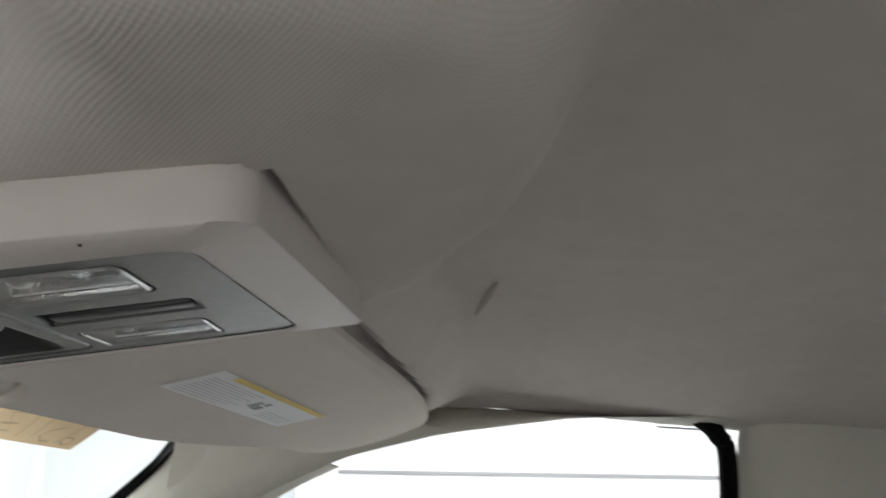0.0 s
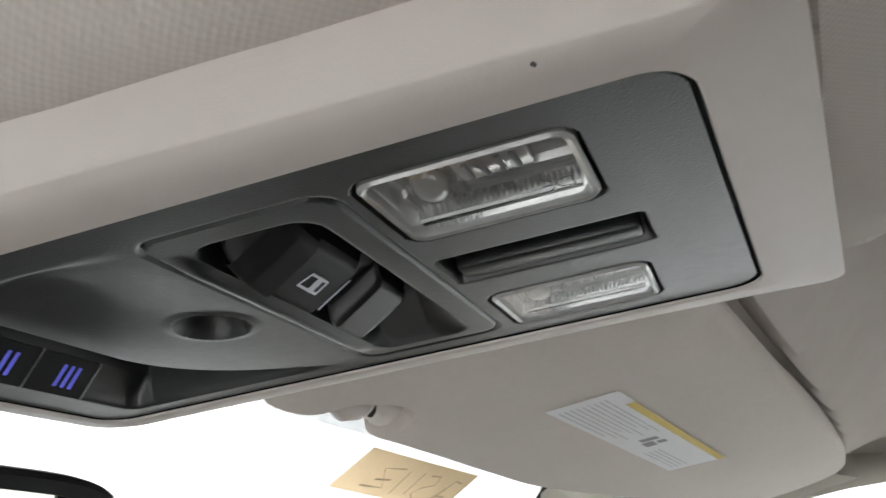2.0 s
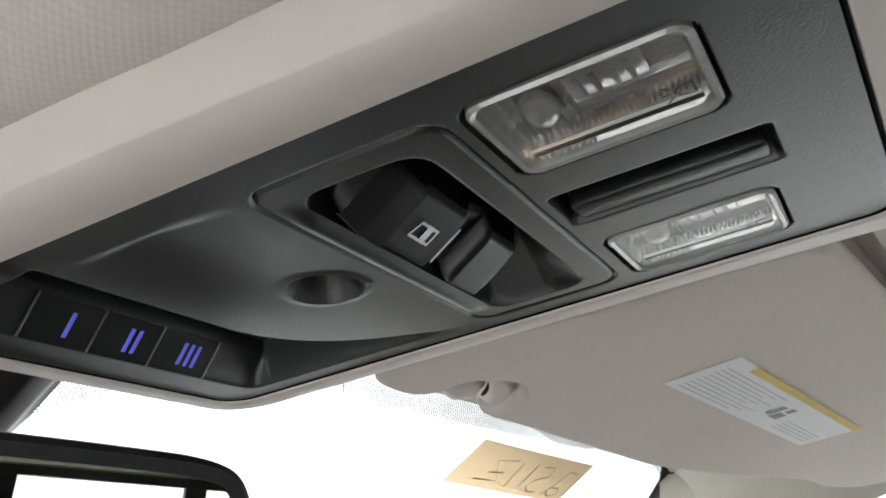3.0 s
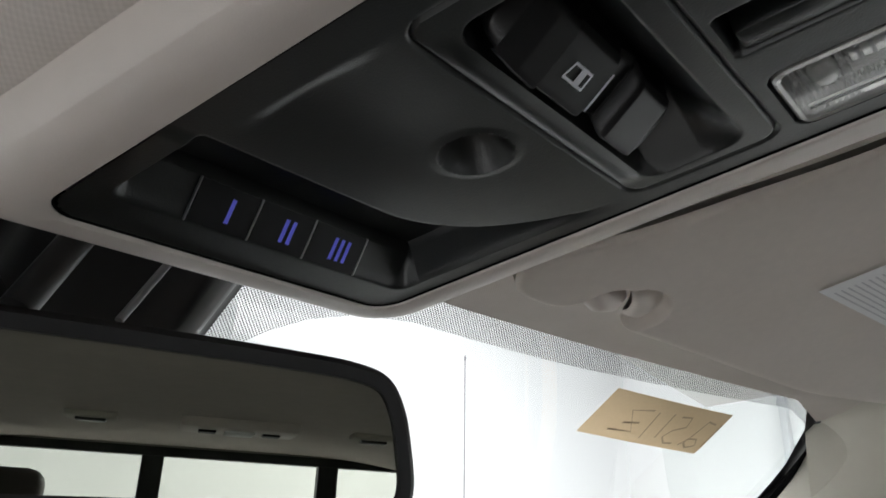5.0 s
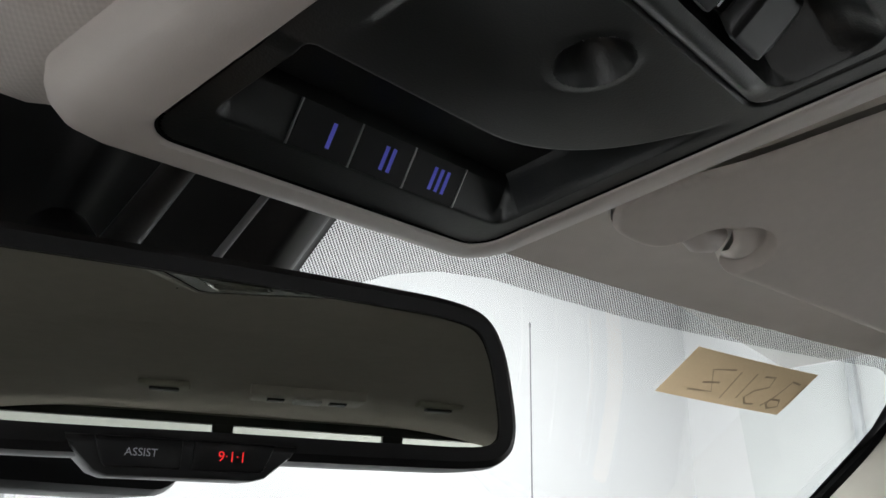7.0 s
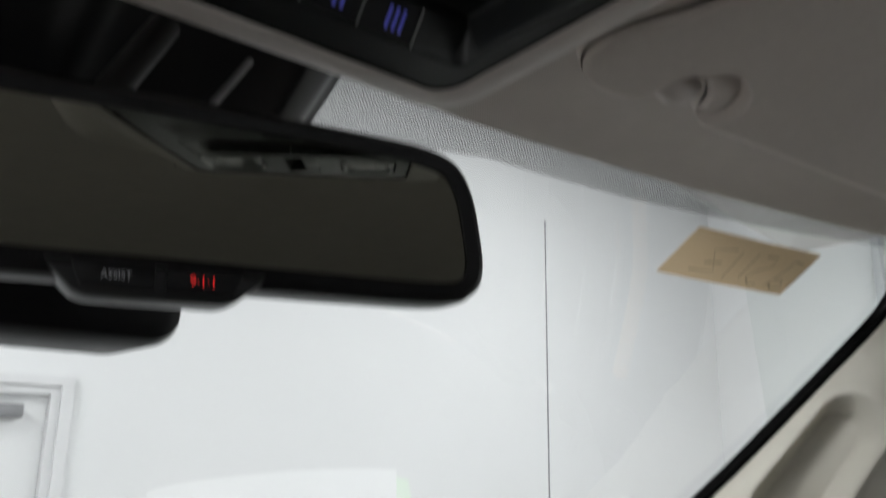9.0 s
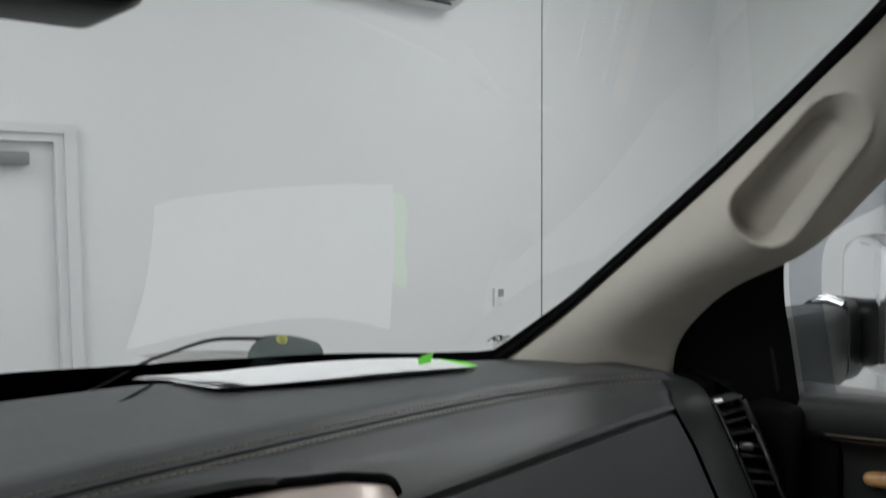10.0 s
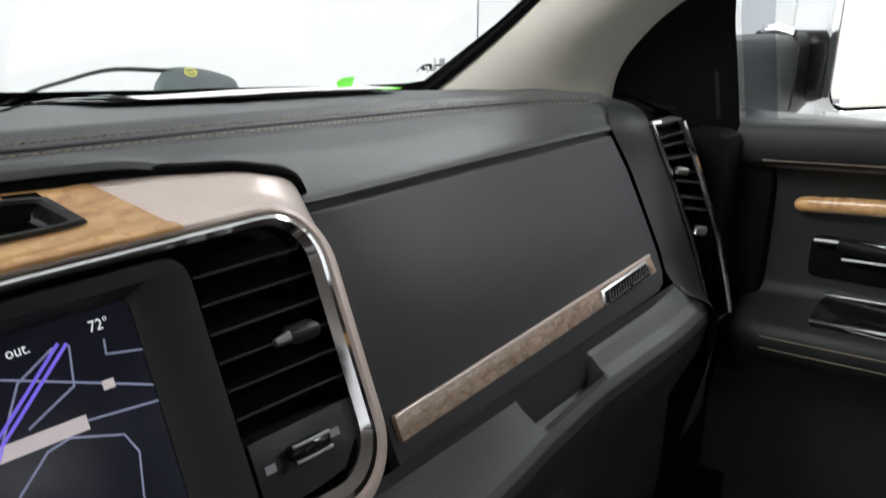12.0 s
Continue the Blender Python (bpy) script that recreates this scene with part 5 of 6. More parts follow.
# ---- centre stack ----
def center_stack():
    e = thing("center_stack", "centre stack with wood and bronze trim, touch screen and air vents", "center stack")
    SP = plane_frame((0.0, 0.2574, 1.417), (1, 0, 0), (0, 0.3903, 0.9207))
    k = 1.0861

    def S(x, z, h=0.0):
        """Place on the sloping front face at height z."""
        return SP(x, (z - 1.417) * k, h)

    # bronze surround: rounded over the edge, then back along the sloping top
    def rim(x):
        return lerp(abs(x), [(0.0, 0.317), (0.0615, 0.3115), (0.085, 0.3085), (0.111, 0.3080), (0.140, 0.3035), (0.170, 0.2960), (0.180, 0.2920), (0.206, 0.290)])

    def ring(g):
        """Rounded outline with extra points along its straight top."""
        r = rrect(-0.1955 - g, 0.1955 + g, 1.272 - g, 1.4180 + g * 0.6, 0.030 + g, 12)
        return r[:13] + [(mixf(r[12][0], r[13][0], i / 25), r[12][1]) for i in range(1, 25)] + r[13:]

    steps = ((0.0, 0.004), (0.0005, -0.0015), (0.0025, -0.0030), (0.0055, -0.0028), (0.0085, -0.0005), (0.0110, 0.0030), (0.0125, 0.0070))
    loops = [[S(a, b, h) for a, b in ring(g)] for g, h in steps]
    for q in (0.3, 0.6, 0.85, 1.0):
        ring_ = []
        for v in loops[len(steps) - 1]:
            up = smooth01((v.z - 1.392) / 0.028)
            y = mixf(v.y, mixf(v.y + 0.055, rim(v.x), up), q)
            ring_.append(Vector((v.x + (0.030 * q * (1 - 0.45 * up) * smooth01((v.x - 0.15) / 0.05)), y, v.z + 0.398 * (y - v.y) * up)))
        loops.append(ring_)
    v, fc = loft(loops, (False, False))
    fc = [q for q in fc if not all(abs(v[i][0]) < 0.095 and v[i][2] > 1.41 and v[i][1] > loops[len(steps) - 1][20].y + 0.0004 for i in q)]
    mesh("surround", v, fc, BRONZE, e, "satin bronze surround")

    # wood over the middle of the top, with slanted ends
    def top(x, b, lift=0.0007):
        edge = [S(x, 1.4180 + g * 0.6, h) for g, h in steps[2:]]
        y1 = edge[-1].y
        back = [Vector((x, mixf(y1, rim(x), q), edge[-1].z + 0.398 * (mixf(y1, rim(x), q) - y1))) for q in (0.25, 0.5, 0.75, 1.0)]
        pts = edge + back
        t = b * (len(pts) - 1)
        i = min(int(t), len(pts) - 2)
        return pts[i].lerp(pts[i + 1], t - i) + Vector((0, -0.39, 0.92)) * lift

    v, fc = sheet(40, 30, lambda a, b: top((2 * a - 1) * lerp(b, [(0.0, 0.1215), (0.5, 0.1190), (1.0, 0.099)]), b))
    ya, yb = top(0, 0.622).y, top(0, 0.898).y
    middle = lambda q: sum((v[i] for i in q), Vector()) / len(q)
    fc = [q for q in fc if not (ya < middle(q).y < yb and abs(middle(q).x) < mixf(0.0830, 0.0735, (middle(q).y - ya) / (yb - ya)))]
    mesh("wood_panel", v, fc, WOOD, e, "glossy burl wood veneer")
    tray = [(a - (0.014 * (b - 0.40) / 0.4 if a > 0 else -0.014 * (b - 0.40) / 0.4), b) for a, b in rrect(-0.092, 0.092, 0.62, 0.90, 0.03, 6)]
    cb_ = 0.76
    v, fc = loft([[top(a * q, cb_ + (b - cb_) * q2, l) for a, b in tray] for q, q2, l in ((1.03, 1.1, 0.0008), (1.01, 1.04, 0.0030), (0.97, 0.92, 0.0030), (0.95, 0.86, 0.0012))], (False, False))
    mesh("tray_rim", v, fc, DASHLOW, e, "grey plastic tray rim")
    v, fc = loft([[top(a * q, cb_ + (b - cb_) * q2, l) for a, b in tray] for q, q2, l in ((0.95, 0.86, 0.0012), (0.93, 0.80, -0.006), (0.90, 0.72, -0.0085))], (False, True))
    mesh("tray_mat", v, fc, GLOSS, e, "glossy black tray")
    # black bead along the rear rim stands in for the gap's shade
    back = [q for q in loops[-1] if q.z > 1.385]
    back.sort(key=lambda q: q.x)
    v, fc = tube([q + Vector((0.002 * smooth01((q.x - 0.17) / 0.04), 0.0020, 0.0012)) for q in back], 0.0040, 8)
    mesh("gap_shade_bead", v, fc, RUBBER, e, "black bead standing in for the shaded gap behind the trim")
    # chrome ring
    rr = rrect(-0.1955, 0.1955, 1.272, 1.4175, 0.030, 10)
    rr2 = rrect(-0.1865, 0.1865, 1.281, 1.4132, 0.024, 10)
    v, fc = loft([[S(a, b, h) for a, b in q] for q, h in ((rr, 0.002), (rr, -0.0025), ([(mixf(p[0], q[0], .4), mixf(p[1], q[1], .4)) for p, q in zip(rr, rr2)], -0.004), (rr2, -0.001), (rr2, 0.012))], (False, False))
    mesh("chrome_ring", v, fc, CHROME, e, "bright chrome ring")
    v, fc = prism(rr2, lambda a, b, h: S(a, b, 0.030 + h), 0.01, 0)
    mesh("vent_back", v, fc, RUBBER, e)
    # screen bezel with slanted sides
    ob_ = rrect(-0.119, 0.119, 1.262, 1.4105, (0.012, 0.012, 0.004, 0.004), 6)
    ib_ = rrect(-0.0885, 0.0885, 1.27, 1.3975, 0.004, 6)
    v, fc = loft([[S(a, b, h) for a, b in q] for q, h in ((ob_, 0.03), (ob_, 0.001), ([(p[0] * 0.985, mixf(p[1], 1.34, .015)) for p in ob_], -0.003), ([(mixf(p[0], q[0], .6), mixf(p[1], q[1], .6)) for p, q in zip(ob_, ib_)], -0.003), (ib_, 0.0045), (ib_, 0.010))], (False, False))
    bz = mesh("screen_bezel", v, fc, DASHLOW, e, "dark grey-green screen bezel")
    v, fc = prism(ib_, lambda a, b, h: S(a, b, h + 0.006), 0.004, 0)
    sc = mesh("touch_screen", v, fc, SCREEN, e, "lit navigation screen with a dark map", smooth=False)
    P = lambda a, b, h: S(a, b, 0.0056)
    P2 = lambda a, b, h: S(a, b, 0.0052)
    for ln in [[(-0.09, 1.402 - 0.008), (-0.089, 1.394)], [(-0.085, 1.3815), (0.027, 1.382), (0.0885, 1.359)], [(0.058, 1.386), (0.055, 1.370), (0.033, 1.360)], [(0.051, 1.387), (0.034, 1.378), (0.023, 1.360), (0.010, 1.34)], [(0.055, 1.355), (0.0885, 1.352)], [(0.022, 1.337), (0.037, 1.349), (0.047, 1.351), (0.069, 1.344), (0.073, 1.335), (0.069, 1.317), (0.07, 1.29)], [(0.073, 1.384), (0.072, 1.378), (0.0885, 1.375)], [(-0.08, 1.30), (-0.02, 1.33), (0.0, 1.335)], [(-0.06, 1.388), (-0.05, 1.33), (-0.03, 1.28)]]:
        strokes("map_road", [ln], 0.0009, P, MAPLINE, sc, "pale map road")
    for ln in [[(0.057, 1.387), (0.022, 1.358), (0.005, 1.33), (-0.02, 1.29)], [(0.0535, 1.388), (0.019, 1.359), (0.001, 1.33), (-0.025, 1.29)]]:
        strokes("route_line", [ln], 0.0014, P2, ROUTE, sc, "violet route line")
    for ln in [[(0.014, 1.3545), (0.054, 1.3545)], [(-0.01, 1.330), (0.016, 1.334)]]:
        strokes("map_label", [ln], 0.0062, P2, MAPLABEL, sc, "pale map label bar")
    strokes("map_mark", [[(0.0675, 1.366), (0.0705, 1.366)]], 0.004, P2, MAPLABEL, sc, "pale square map mark")
    lettering("temperature", "72\u00b0", 0.0066, lambda a, b, h: S(0.0725 + a, 1.3905 + b, 0.0052), WHITEGLOW, sc)
    lettering("outside_temperature", "32\u00b0 out.", 0.0062, lambda a, b, h: S(0.0325 + a, 1.3900 + b, 0.0052), WHITEGLOW, sc)
    # vents on both sides
    for s in (1, -1):
        for i in range(6):
            z = 1.3972 - 0.0136 * i
            w0, w1 = 0.1225, 0.1870
            v, fc = loft([[S(s * x, z + dz - 0.0005 * (1 if x > 0.15 else 0) , h) for x, dz, h in ((w0, 0.0, 0.006), (w1, 0.0, 0.006), (w1, 0.0085, 0.026), (w0, 0.0085, 0.026))], [S(s * x, z + dz + 0.0013, h) for x, dz, h in ((w0, 0.0, 0.006), (w1, 0.0, 0.006), (w1, 0.0085, 0.026), (w0, 0.0085, 0.026))]])
            mesh("vent_slat", v, fc, RUBBER, e, smooth=False)
            v, fc = tube([S(s * w0, z + 0.0006, 0.0055), S(s * w1, z + 0.0006, 0.0055)], 0.0007, 6)
            mesh("slat_edge", v, fc, MATTEGREY, e)
        v, fc = block(Matrix.Translation(S(s * 0.168, 1.3585, -0.002)), 0.019, 0.012, 0.0085, 0.003)
        kn = mesh("vent_knob", v, fc, PANEL, e, "dark vent knob with a silver tip")
        v, fc = tube([S(s * 0.1595, 1.3585, -0.003), S(s * 0.1505, 1.3575, -0.003)], [0.0036, 0.0022], 10)
        mesh("knob_tip", v, fc, SATIN, kn, "silver tip")
        pl_ = [(s * 0.1225, 1.3176), (s * 0.1880, 1.3180), (s * 0.1880, 1.3000), (s * 0.174, 1.2855), (s * 0.1225, 1.2810)]
        v, fc = prism(pl_, lambda a, b, h: S(a, b, 0.004 + h), 0.02, 0.001)
        lp = mesh("vent_lower_panel", v, fc, DASHLOW, e)
        v, fc = block(Matrix.Translation(S(s * 0.154, 1.3050, 0.002)) @ pose(0, 0, 0, -23, 0, 0), 0.025, 0.010, 0.009, 0.003)
        tw = mesh("thumb_wheel", v, fc, GLOSS, lp, "silver edged thumb wheel")
        for dz in (-0.0038, 0.0038):
            v, fc = tube([S(s * 0.154 - 0.0115, 1.3050 + dz, -0.0034), S(s * 0.154, 1.3050 + dz, -0.0042), S(s * 0.154 + 0.0115, 1.3050 + dz, -0.0034)], 0.0009, 8)
            mesh("wheel_edge", v, fc, SATIN, tw, "silver edge")
        for x, z in ((0.131, 1.3028), (0.173, 1.3050)):
            strokes("small_mark", [[(s * x - 0.002, z), (s * x + 0.002, z)]], 0.004, lambda a, b, h: S(a, b, 0.0034), INK, lp)
    # body behind
    v, fc = block(pose(0, 0.40, 1.30), 0.40, 0.20, 0.20, 0.01)
    mesh("stack_body", v, fc, BLACK, e)
    v, fc = block(pose(0, 0.29, 1.00), 0.36, 0.26, 0.46, 0.03)
    mesh("lower_stack", v, fc, DASHLOW, e)


center_stack()


# ---- doors ----
def cab_door(s, label):
    e = thing("cab_door", label, "car door", "front cab doors")

    def X(p):
        # the trim below the window climbs gently towards the rear
        climb = 0.10 * min(0.25, max(0.0, 0.27 - p[1])) * smooth01((1.42 - p[2]) / 0.03)
        return (s * p[0], p[1], p[2] + climb)

    # black upper frame between the pillar trim and the glass
    outer = spline([(side_x(z) - 0.036, y + 0.01, z + 0.006) for y, z in PEDGE[2:]] + [(0.755, 0.42, 1.34), (0.77, 0.42, 1.27)], 60)
    inner = spline([(side_x(z) + 0.006, y, z) for y, z in ((-0.043, 1.788), (0.03, 1.752), (0.10, 1.700), (0.17, 1.648), (0.214, 1.613), (0.255, 1.581), (0.277, 1.553), (0.283, 1.50), (0.279, 1.45), (0.275, 1.40), (0.272, 1.36), (0.27, 1.30))], 60)
    for n0, n1, m_, nm in ((0, 31, PILLAR, "beige upper window trim"), (31, 59, RUBBER, "black window frame and seal")):
        v, fc = sheet(6, n1 - n0 + 1, lambda a, b: X(outer[round(mixf(n0, n1, b))].lerp(inner[round(mixf(n0, n1, b))], a) + Vector((-0.006 * math.sin(math.pi * a), 0, 0))))
        mesh("window_frame", v, fc, m_, e, nm)
    v, fc = tube([X((p.x - 0.004, p.y + 0.022, p.z)) for p in inner[28:]], 0.005, 8)
    mesh("frame_rib", v, fc, BLACK, e)
    back = [(side_x(z) - 0.01, y, z) for y, z in ((-0.47, 1.36), (-0.472, 1.60), (-0.476, 1.79), (-0.466, 1.826), (-0.445, 1.846))]
    v, fc = tube([X(p) for p in spline(back, 50)], 0.011, 8)
    mesh("window_seal", v, fc, RUBBER, e, "black rubber window seal")
    # pane
    v, fc = sheet(3, 3, lambda a, b: X((side_x(mixf(1.34, 1.86, b)) + 0.02, mixf(-0.50, 0.31, a), mixf(1.34, 1.86, b))))
    g = mesh("window_pane", v, fc, SIDEGLASS, e, "clear side glass")
    facing(g, (0, -0.5, 1.5)).visible_shadow = False
    rim_ = inner[4:52]
    v, fc = sheet(8, len(rim_), lambda a, b: X(rim_[round(b * (len(rim_) - 1))] + Vector((0.022, -0.036 * a * smooth01(0.3 + 2 * b) + 0.004, -0.030 * a * smooth01(1.3 - 2.2 * b) + 0.003))))
    df = mesh("wind_deflector", v, fc, SMOKED, e, "smoked plastic wind deflector strip")
    facing(df, (0, -0.5, 1.5)).visible_shadow = False
    if s > 0:
        bars = [[(-0.403, 1.842), (-0.46, 1.8395)], [(-0.405, 1.8375), (-0.455, 1.835)]]
        strokes("glass_print", bars, 0.0022, lambda a, b, h: Vector((side_x(b) + 0.0185, a, b)), INK, e, "small grey glass print")
    # trim panel, from the belt down
    prof = [(0.835, 1.382), (0.815, 1.386), (0.798, 1.384), (0.788, 1.376), (0.784, 1.358), (0.788, 1.342), (0.800, 1.336), (0.806, 1.330), (0.812, 1.30), (0.813, 1.215), (0.807, 1.194), (0.79, 1.186), (0.765, 1.176), (0.752, 1.170), (0.746, 1.158), (0.750, 1.140), (0.770, 1.115), (0.795, 1.06), (0.80, 0.95), (0.80, 0.60)]
    pp = spline([(x, 0, z) for x, z in prof], 90)

    def panel(a, b):
        y = mixf(-0.62, 0.272, a)
        p = pp[round(b * 89)]
        arm = smooth01((y - 0.215) / 0.055)
        x = p.x + (0.045 * arm if 1.10 < p.z < 1.20 else 0.0) * smooth01((1.20 - p.z) / 0.03)
        return X((x, y, p.z))

    v, fc = sheet(60, 90, panel)
    mesh("door_panel", v, fc, DOORHIDE, e, "black stitched leather door panel")
    for z, x in ((1.345, 0.7855), (1.337, 0.7975)):
        v, fc = tube([X((x - 0.001, y, z)) for y in [-0.6 + 0.02 * i for i in range(43)]], 0.0006, 5)
        mesh("seam_thread", v, fc, THREAD, e, "tan thread seam")
    for z, x in ((1.160, 0.7462), (1.146, 0.7482)):
        v, fc = tube([X((x - 0.001 + 0.045 * smooth01((y - 0.20) / 0.07) * smooth01((1.19 - z) / 0.03), y, z)) for y in [-0.6 + 0.02 * i for i in range(43)]], 0.0006, 5)
        mesh("seam_thread", v, fc, THREAD, e, "tan thread seam")
    # front corner block at the hinge
    v, fc = block(pose(s * 0.770, 0.292, 1.295), 0.05, 0.06, 0.165, 0.014)
    mesh("hinge_cover", v, fc, RUBBER, e)
    v, fc = block(pose(s * 0.83, 0.35, 0.97), 0.06, 0.24, 0.76, 0.01)
    mesh("jamb", v, fc, RUBBER, e)
    # wood strip, tapered at its front end
    ys = [0.207 - 0.0016 * i for i in range(16)] + [0.17 - 0.04 * i for i in range(17)]
    v, fc = tube([X((0.806, y, lerp(-y, [(-0.207, 1.2945), (-0.19, 1.2965), (-0.12, 1.299), (0.5, 1.300)]))) for y in ys], [0.0082 * lerp(-y, [(-0.207, 0.15), (-0.2045, 0.7), (-0.199, 0.95), (-0.19, 1.0), (0.5, 1.1)]) for y in ys], 14, 1.05)
    mesh("wood_strip", v, fc, WOOD, e, "glossy burl wood strip")
    # handle pull in its dark cup
    v, fc = prism(rrect(-0.05, 0.185, 1.215, 1.262, 0.01, 5), lambda a, b, h: Vector(X((0.8105 + h, a, b))), 0.01, 0.001)
    cup = mesh("handle_cup", v, fc, RUBBER, e, "black handle cup")
    for z, r, y1 in ((1.258, 0.0030, 0.180), (1.240, 0.0026, 0.150)):
        v, fc = tube([X((0.805, y, z + 0.03 * max(0, 0.12 - y) * 0)) for y in [-0.04 + (y1 + 0.04) * i / 12 for i in range(13)]], r, 8)
        mesh("chrome_bar", v, fc, CHROME, cup, "chrome handle bar")
    v, fc = block(Matrix.Translation(Vector(X((0.800, 0.06, 1.247)))), 0.012, 0.19, 0.014, 0.004)
    mesh("pull_handle", v, fc, BLACK, cup)
    # switch tray with chrome lines on the armrest
    v, fc = prism(rrect(-0.25, 0.162, 1.181, 1.1985, 0.006, 4), lambda a, b, h: Vector(X((0.8030 - 2.3 * (1.1985 - b), a, b - h))), 0.01, 0.001)
    tr = mesh("switch_tray", v, fc, GLOSS, e, "black switch tray")
    for z, x in ((1.1990, 0.803), (1.1815, 0.763)):
        v, fc = tube([X((x, y, z)) for y in [-0.25 + 0.41 * i / 10 for i in range(11)]], 0.002, 8)
        mesh("chrome_line", v, fc, CHROME, tr, "chrome line")
    # outer skin and rear door, plain
    v, fc = sheet(4, 4, lambda a, b: X((0.87 - 0.03 * b * b, mixf(-1.62, 0.80, a), mixf(0.45, 1.375, b))))
    mesh("door_skin", v, fc, PAINT, e, "pearl white outer skin")
    return e


cab_door(1, "closed cab door with black leather panel, wood strip and window")
# driver's door is out of view, swung open to let light in there
driver = cab_door(-1, "unseen cab door set open for light, with black leather panel, wood strip and window")
HINGE = Vector((-0.86, 0.40, 0.0))
driver.matrix_world = Matrix.Translation(HINGE) @ Matrix.Rotation(radians(-68), 4, "Z") @ Matrix.Translation(-HINGE)


def cab_rear():
    """B pillars, rear doors, rear wall with a three-pane window, floor and rear seat."""
    for s in (1, -1):
        e = thing("middle_pillar", "beige plastic pillar trim between the doors", "pillar trim", "door pillars", "structure")
        v, fc = sheet(10, 20, lambda a, b: (s * (side_x(min(1.86, mixf(1.30, 1.885, b))) + 0.004 - 0.034 * math.sin(math.pi * mixf(0.15, 1.0, a)) ** 0.6 - 0.035 * smooth01((b - 0.86) / 0.14)), mixf(-0.70, -0.490, a), mixf(1.30, 1.885, b)))
        mesh("pillar_cover", v, fc, PILLAR, e)
        v, fc = block(pose(s * 0.79, -0.58, 0.95), 0.08, 0.2, 0.75, 0.01)
        mesh("pillar_foot", v, fc, PILLAR, e)
        r = thing("rear_cab_door", "dark rear door panel with a tinted window", "car door", "rear cab doors")
        v, fc = block(pose(s * 0.81, -1.12, 1.0), 0.06, 0.94, 0.74, 0.02)
        mesh("door_panel", v, fc, LEATHER, r)
        v, fc = sheet(2, 2, lambda a, b: (s * (side_x(mixf(1.34, 1.86, b)) + 0.02), mixf(-1.58, -0.66, a), mixf(1.34, 1.86, b)))
        g = mesh("window_pane", v, fc, PRIVACY, r, "dark tinted side glass")
        facing(g, (0, -0.5, 1.5)).visible_shadow = False
    e = thing("rear_wall", "rear cab wall with a three-pane sliding window", "cab wall", kind="structure")
    Y = -1.62
    for x0, x1, z0, z1 in ((-0.80, 0.80, 0.5, 1.36), (-0.80, 0.80, 1.862, 1.92), (-0.80, -0.62, 1.36, 1.862), (0.62, 0.80, 1.36, 1.862)):
        slab("wall_trim", x0, x1, Y - 0.03, Y, z0, z1, PILLAR if z0 > 1.7 else BLACK, parent=e)
    for x in (-0.040, 0.362):
        slab("window_bar", x - 0.024, x + 0.024, Y - 0.025, Y + 0.006, 1.36, 1.862, BLACK, parent=e)
    slab("window_rail", -0.64, 0.64, Y - 0.02, Y + 0.008, 1.854, 1.874, BLACK, parent=e)
    f_ = thing("cab_floor", "dark carpeted cab floor", "floor", kind="structure")
    slab("carpet", -0.85, 0.85, Y, 0.5, 0.50, 0.53, SEATS, parent=f_)
    st = thing("rear_bench", "dark leather rear bench seat with head restraints", "seat")
    v, fc = block(pose(0, -1.20, 0.95), 1.40, 0.50, 0.16, 0.05, 3)
    mesh("seat_cushion", v, fc, SEATS, st)
    v, fc = block(pose(0, -1.47, 1.25, -10), 1.40, 0.14, 0.62, 0.05, 3)
    mesh("backrest", v, fc, SEATS, st)
    for x, z in ((-0.36, 1.725), (0.0, 1.60), (0.42, 1.63)):
        v, fc = block(pose(x, -1.47, z), 0.25, 0.11, 0.15, 0.03, 3)
        mesh("head_restraint", v, fc, SEATS, st)
    d = thing("dome_lamp", "beige ceiling dome lamp with a pale lens", "lamp")
    v, fc = block(pose(0.105, -1.11, roof_z(0.105, -1.11) - 0.006), 0.20, 0.10, 0.022, 0.006)
    mesh("lamp_body", v, fc, BEIGE, d)
    v, fc = block(pose(0.105, -1.11, roof_z(0.105, -1.11) - 0.018), 0.05, 0.045, 0.008, 0.003)
    mesh("lamp_lens", v, fc, PAPER, d, "pale lens")
    for x in (-0.055, 0.055):
        v, fc = block(pose(x + 0.105, -1.11, roof_z(0.105, -1.11) - 0.018), 0.03, 0.03, 0.006, 0.002)
        mesh("lamp_switch", v, fc, BLACK, d, "dark switch")
    for x in (-0.14, 0.35):
        h = thing("coat_hook", "dark folding coat hook on the headliner", "coat hook", "coat hooks")
        z = roof_z(x, -1.12)
        v, fc = block(pose(x, -1.12, z - 0.004), 0.085, 0.05, 0.012, 0.005)
        mesh("hook_base", v, fc, PILLAR, h)
        v, fc = block(pose(x, -1.125, z - 0.011), 0.05, 0.022, 0.008, 0.003)
        mesh("hook", v, fc, PANEL, h)


cab_rear()


